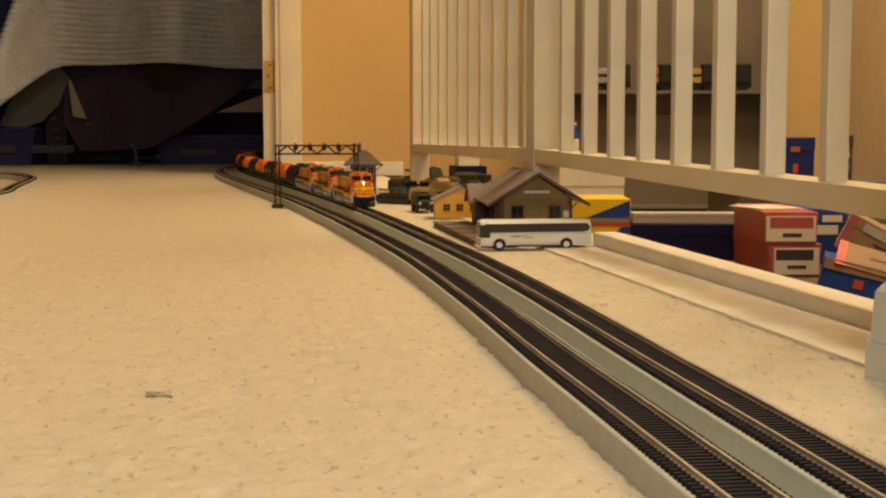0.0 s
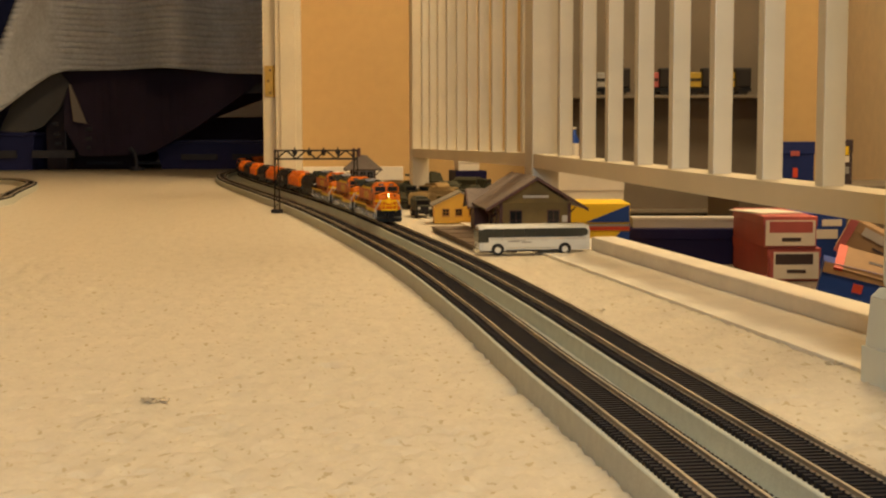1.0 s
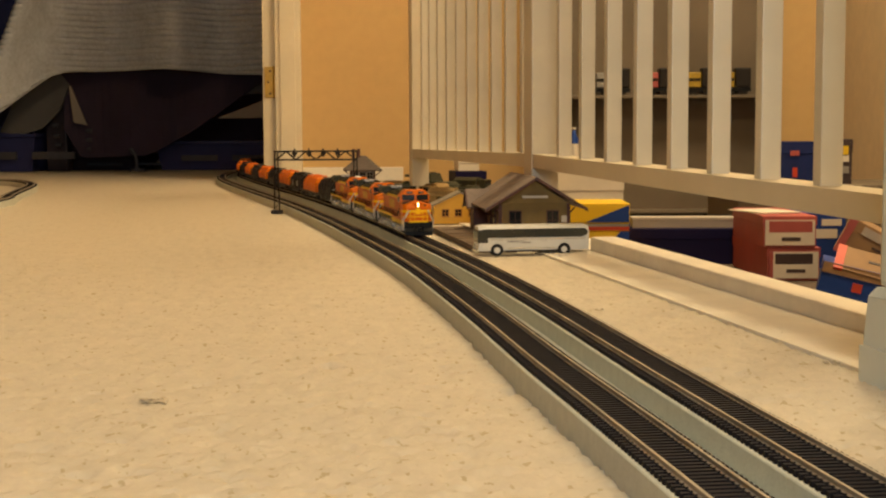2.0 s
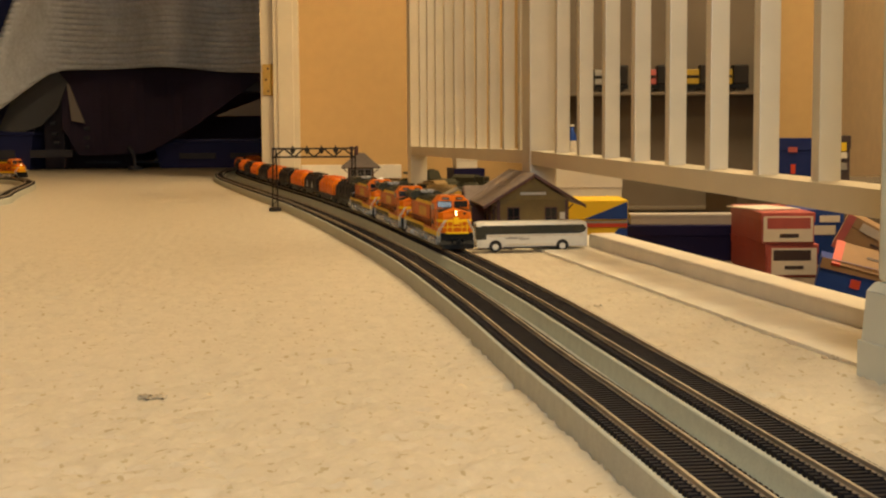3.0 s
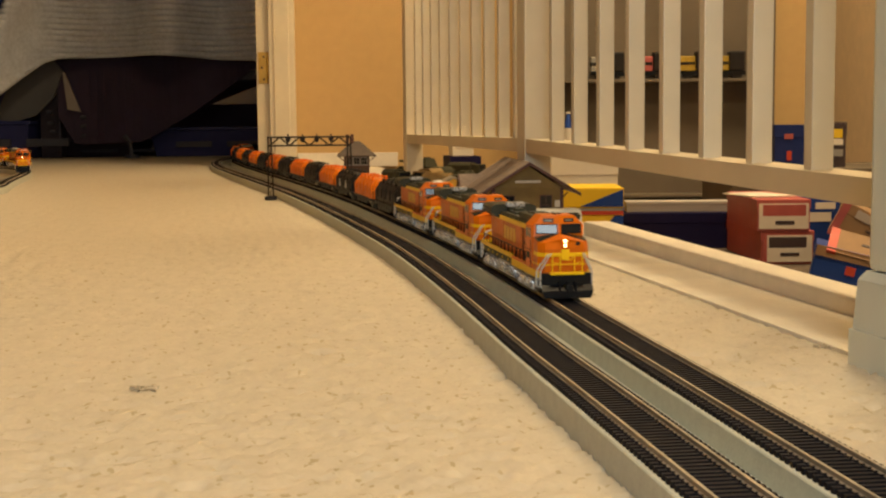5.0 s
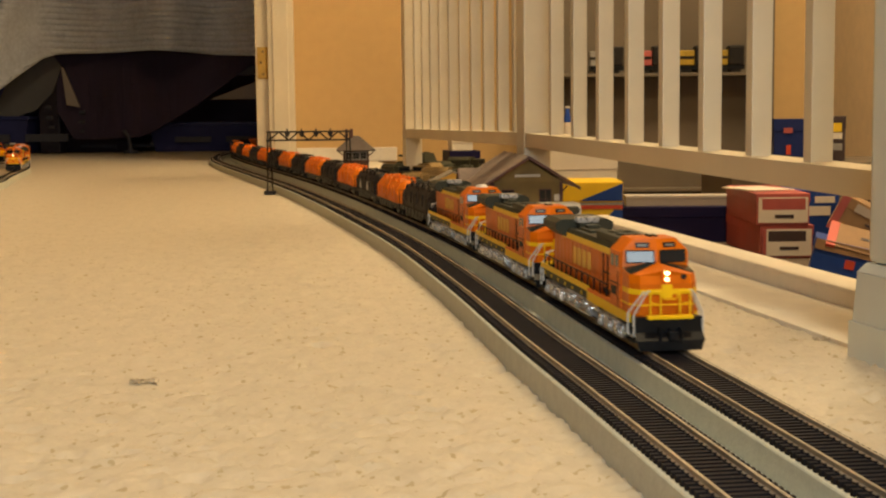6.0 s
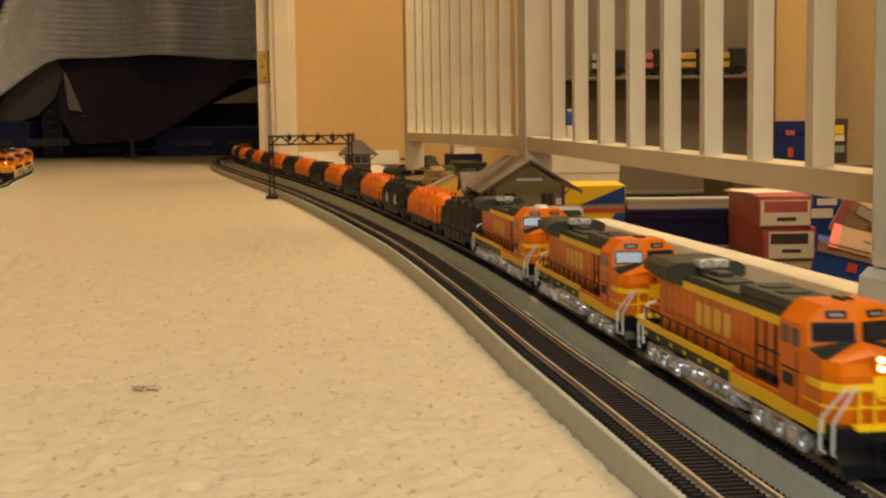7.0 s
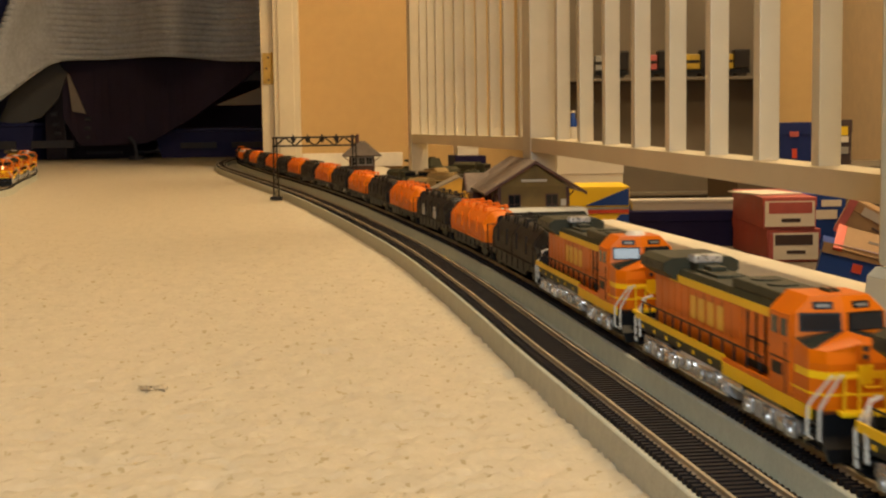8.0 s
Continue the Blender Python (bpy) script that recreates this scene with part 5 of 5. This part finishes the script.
def quilt():
    """the hanging side of a ribbed quilt: straight hem, with a long corner at its free end."""
    nx, nz = 150, 190
    x0, x1 = -1.685, 0.30
    verts, faces = [], []
    for i in range(nx + 1):
        u = i / nx
        xb = x0 + (x1 - x0) * u
        fall = 0.5 - 0.5 * math.cos(min(1, max(0, (xb + 1.685) / 0.29)) * math.pi)
        hem = 0.155 + (0.362 - 0.145) * fall ** 0.8 + 0.012 * math.sin(xb * 5.0 + 1.0) * fall
        for j in range(nz + 1):
            v = j / nz
            z = hem + (1.05 - hem) * v
            lean = 0.33 * max(0, 1 - (xb - x0) / 0.35) * v
            fold = 0.070 * math.sin(xb * 11.5 + 0.6) * (1 - v * 0.3) + 0.035 * math.sin(xb * 19.0 + 1.9) + 0.010 * math.sin(xb * 27 + 2)
            if xb < -1.40:
                fold -= (xb + 1.40) * 0.50 * (1 - 0.3 * v)
            rib = 0.0060 * math.sin(2 * math.pi * z / 0.021 + 0.5 * math.sin(xb * 4))
            verts.append((xb + lean, BY - 0.06 - fold - rib - 0.06 * (1 - v) * (1 - fall), z))
    for i in range(nx):
        for j in range(nz):
            a = i * (nz + 1) + j
            faces.append((a, a + nz + 1, a + nz + 2, a + 1))
    me = bpy.data.meshes.new("quilt")
    me.from_pydata(verts, [], faces)
    me.materials.append(QUILT)
    for poly in me.polygons:
        poly.use_smooth = True
    ob = tagged(new("quilt", me), "grey ribbed quilt hanging over the side of a bed", "quilt")
    md = ob.modifiers.new("thick", "SOLIDIFY")
    md.thickness = 0.006
    md.offset = 1
    # a flat bound edge along the hem
    edge = [verts[i * (nz + 1)] for i in range(0, nx + 1, 3)]
    part("hem", rod(fresh(), [(x, y + 0.002, z + 0.002) for x, y, z in edge], 0.008, 6), QUILT, ob)


quilt()

tagged(part("quilt_lining", prism(fresh(), [(-1.685, 0.15), (-1.60, 0.14), (-1.52, 0.165), (-1.455, 0.23), (-1.415, 0.33), (-1.45, 0.37), (-1.60, 0.32)], BY + 0.03, BY + 0.042), material("dull_grey_lining", (0.13, 0.13, 0.135), 0.9, vary=0.1, size=0.03)), "plain grey lining of the quilt's turned corner", "quilt lining")

bed = thing("bed", "dark wooden bed under a grey quilt", "bed")
part("mattress", box(fresh(), -1.50, 0.40, BY + 0.08, BY + 1.5, 0.40, 0.98, 0.05), SHEET, bed)
part("side_board", box(fresh(), -1.50, 0.40, BY + 0.09, BY + 0.115, 0.29, 0.395, 0.004), LEGWOOD, bed)
for x in (-1.49, 0.33):
    for y in (BY + 0.10, BY + 1.40):
        part("leg", box(fresh(), x - 0.04, x + 0.04, y, y + 0.08, 0.0, 0.40, 0.006), LEGWOOD, bed)

# under-cloth that sags below the side board; its plum stands for under-bed gloom
bm = fresh()
cols = 60
top, low = [], []
for i in range(cols + 1):
    x = -1.44 + 1.7 * i / cols
    hang = np.interp(x, [-1.44, -1.38, -1.12, -0.92, -0.70], [0.16, 0.05, 0.06, 0.17, 0.33])
    y = BY + 0.07 + 0.012 * math.sin(x * 23)
    top.append(bm.verts.new((x, y, 0.40)))
    low.append(bm.verts.new((x, y - 0.02, hang)))
for i in range(cols):
    bm.faces.new((top[i], top[i + 1], low[i + 1], low[i]))
cloth = tagged(part("under_cloth", bm, SKIRT), "cloth sagging below the bed, toned plum for the gloom there", "cloth")
md = cloth.modifiers.new("thick", "SOLIDIFY")
md.thickness = 0.006

bm = prism(fresh(), [(-1.414, 0.325), (-1.407, 0.325), (-1.349, 0.175), (-1.399, 0.185)], BY + 0.018, BY + 0.030)
tagged(part("sheet_corner", bm, SHEET), "corner of a white sheet hanging under the quilt", "bed sheet")
bm = prism(fresh(), [(-0.86, 0.20), (-0.52, 0.20), (-0.52, 0.33)], BY + 0.055, BY + 0.066)
tagged(part("sheet_corner", bm, SHEET), "fold of a pale sheet hanging under the quilt", "bed sheet")


def storage_bin(x0, x1, y0, y1, h, mat, label):
    b = thing("storage_bin", label, "storage bin", "bins under the bed")
    part("tub", prism(fresh(), [(x0 + 0.02, y0 + 0.02), (x1 - 0.02, y0 + 0.02), (x1 - 0.02, y1 - 0.02), (x0 + 0.02, y1 - 0.02)], 0.0, h, "z", [(x0, y0), (x1, y0), (x1, y1), (x0, y1)]), mat, b)
    part("lid", box(fresh(), x0 - 0.008, x1 + 0.008, y0 - 0.008, y1 + 0.008, h + 0.0005, h + 0.014, 0.004), mat, b)
    part("label", box(fresh(), x0 + 0.10, x0 + 0.24, y0 - 0.004, y0 + 0.019, h * 0.36, h * 0.58), DIMLABEL, b)
    part("label", box(fresh(), x0 + 0.30, x0 + 0.46, y0 - 0.004, y0 + 0.019, h * 0.36, h * 0.58), DIMLABEL, b)
    return b


storage_bin(-1.12, -0.52, BY + 0.16, BY + 0.60, 0.10, BINBLUE, "flat dark blue plastic bin under the bed")
storage_bin(-1.86, -1.55, BY + 0.02, BY + 0.40, 0.13, BINBLUE, "dark blue plastic bin beside the bed")
storage_bin(-1.50, -1.20, BY + 0.20, BY + 0.60, 0.05, LEGWOOD, "flat dark box under the bed")

stand = thing("small_stand", "small grey metal stand on the carpet under the bed", "stand")
part("foot", disc(fresh(), -1.155, BY - 0.01, 0.006, 0.028, 0.012, "z", 18), DIMLABEL, stand)
part("stem", rod(fresh(), [(-1.155, BY - 0.01, 0.012), (-1.16, BY - 0.01, 0.06), (-1.18, BY - 0.01, 0.085)], 0.008, 8), DIMLABEL, stand)
for k, (x, z) in enumerate(((-1.475, 0.135), (-1.468, 0.10), (-1.480, 0.175), (-1.352, 0.12), (-1.356, 0.085), (-1.350, 0.155))):
    tagged(part("brass_knob", disc(fresh(), x, BY + 0.055, z, 0.008, 0.022, "x", 12), DIMLABEL), "small grey knob on the dark bed end", "knob", "bed knobs")
# wardrobe added to fill the navy darkness at the far left
ward = thing("wardrobe", "added navy wardrobe filling the dark left of the bedroom", "wardrobe")
part("carcass", box(fresh(), -2.7, -1.70, 5.6, 6.1, 0.0, 1.9, 0.006), WARDROBE, ward)
for x in (-2.68, -2.19):
    dr = part("door", box(fresh(), x, x + 0.47, 5.575, 5.598, 0.06, 1.88, 0.004), WARDROBE, ward)
    part("knob", disc(fresh(), x + 0.24, 5.565, 0.95, 0.014, 0.02, "y", 12), BRASS, dr)


def riding(line, s, half):
    """the pose of a vehicle whose trucks, half apart from its middle, stand on the line."""
    a, b = along(line, s - half), along(line, s + half)
    d, c = b - a, (a + b) / 2
    return pose(c[0], c[1], RAILTOP, 0, 0, math.degrees(math.atan2(-d[0], d[1])))


def motions():
    """every vehicle rolls along its track at its own pace."""
    for ob, line, start, pace, half in TRAIN:
        walk(ob, [(t, riding(line, start + pace[0] * t + pace[1] * t * t + 0.004 * max(0, t - 6) ** 2, half)) for t in np.arange(0, 8.01, 0.5)])


motions()
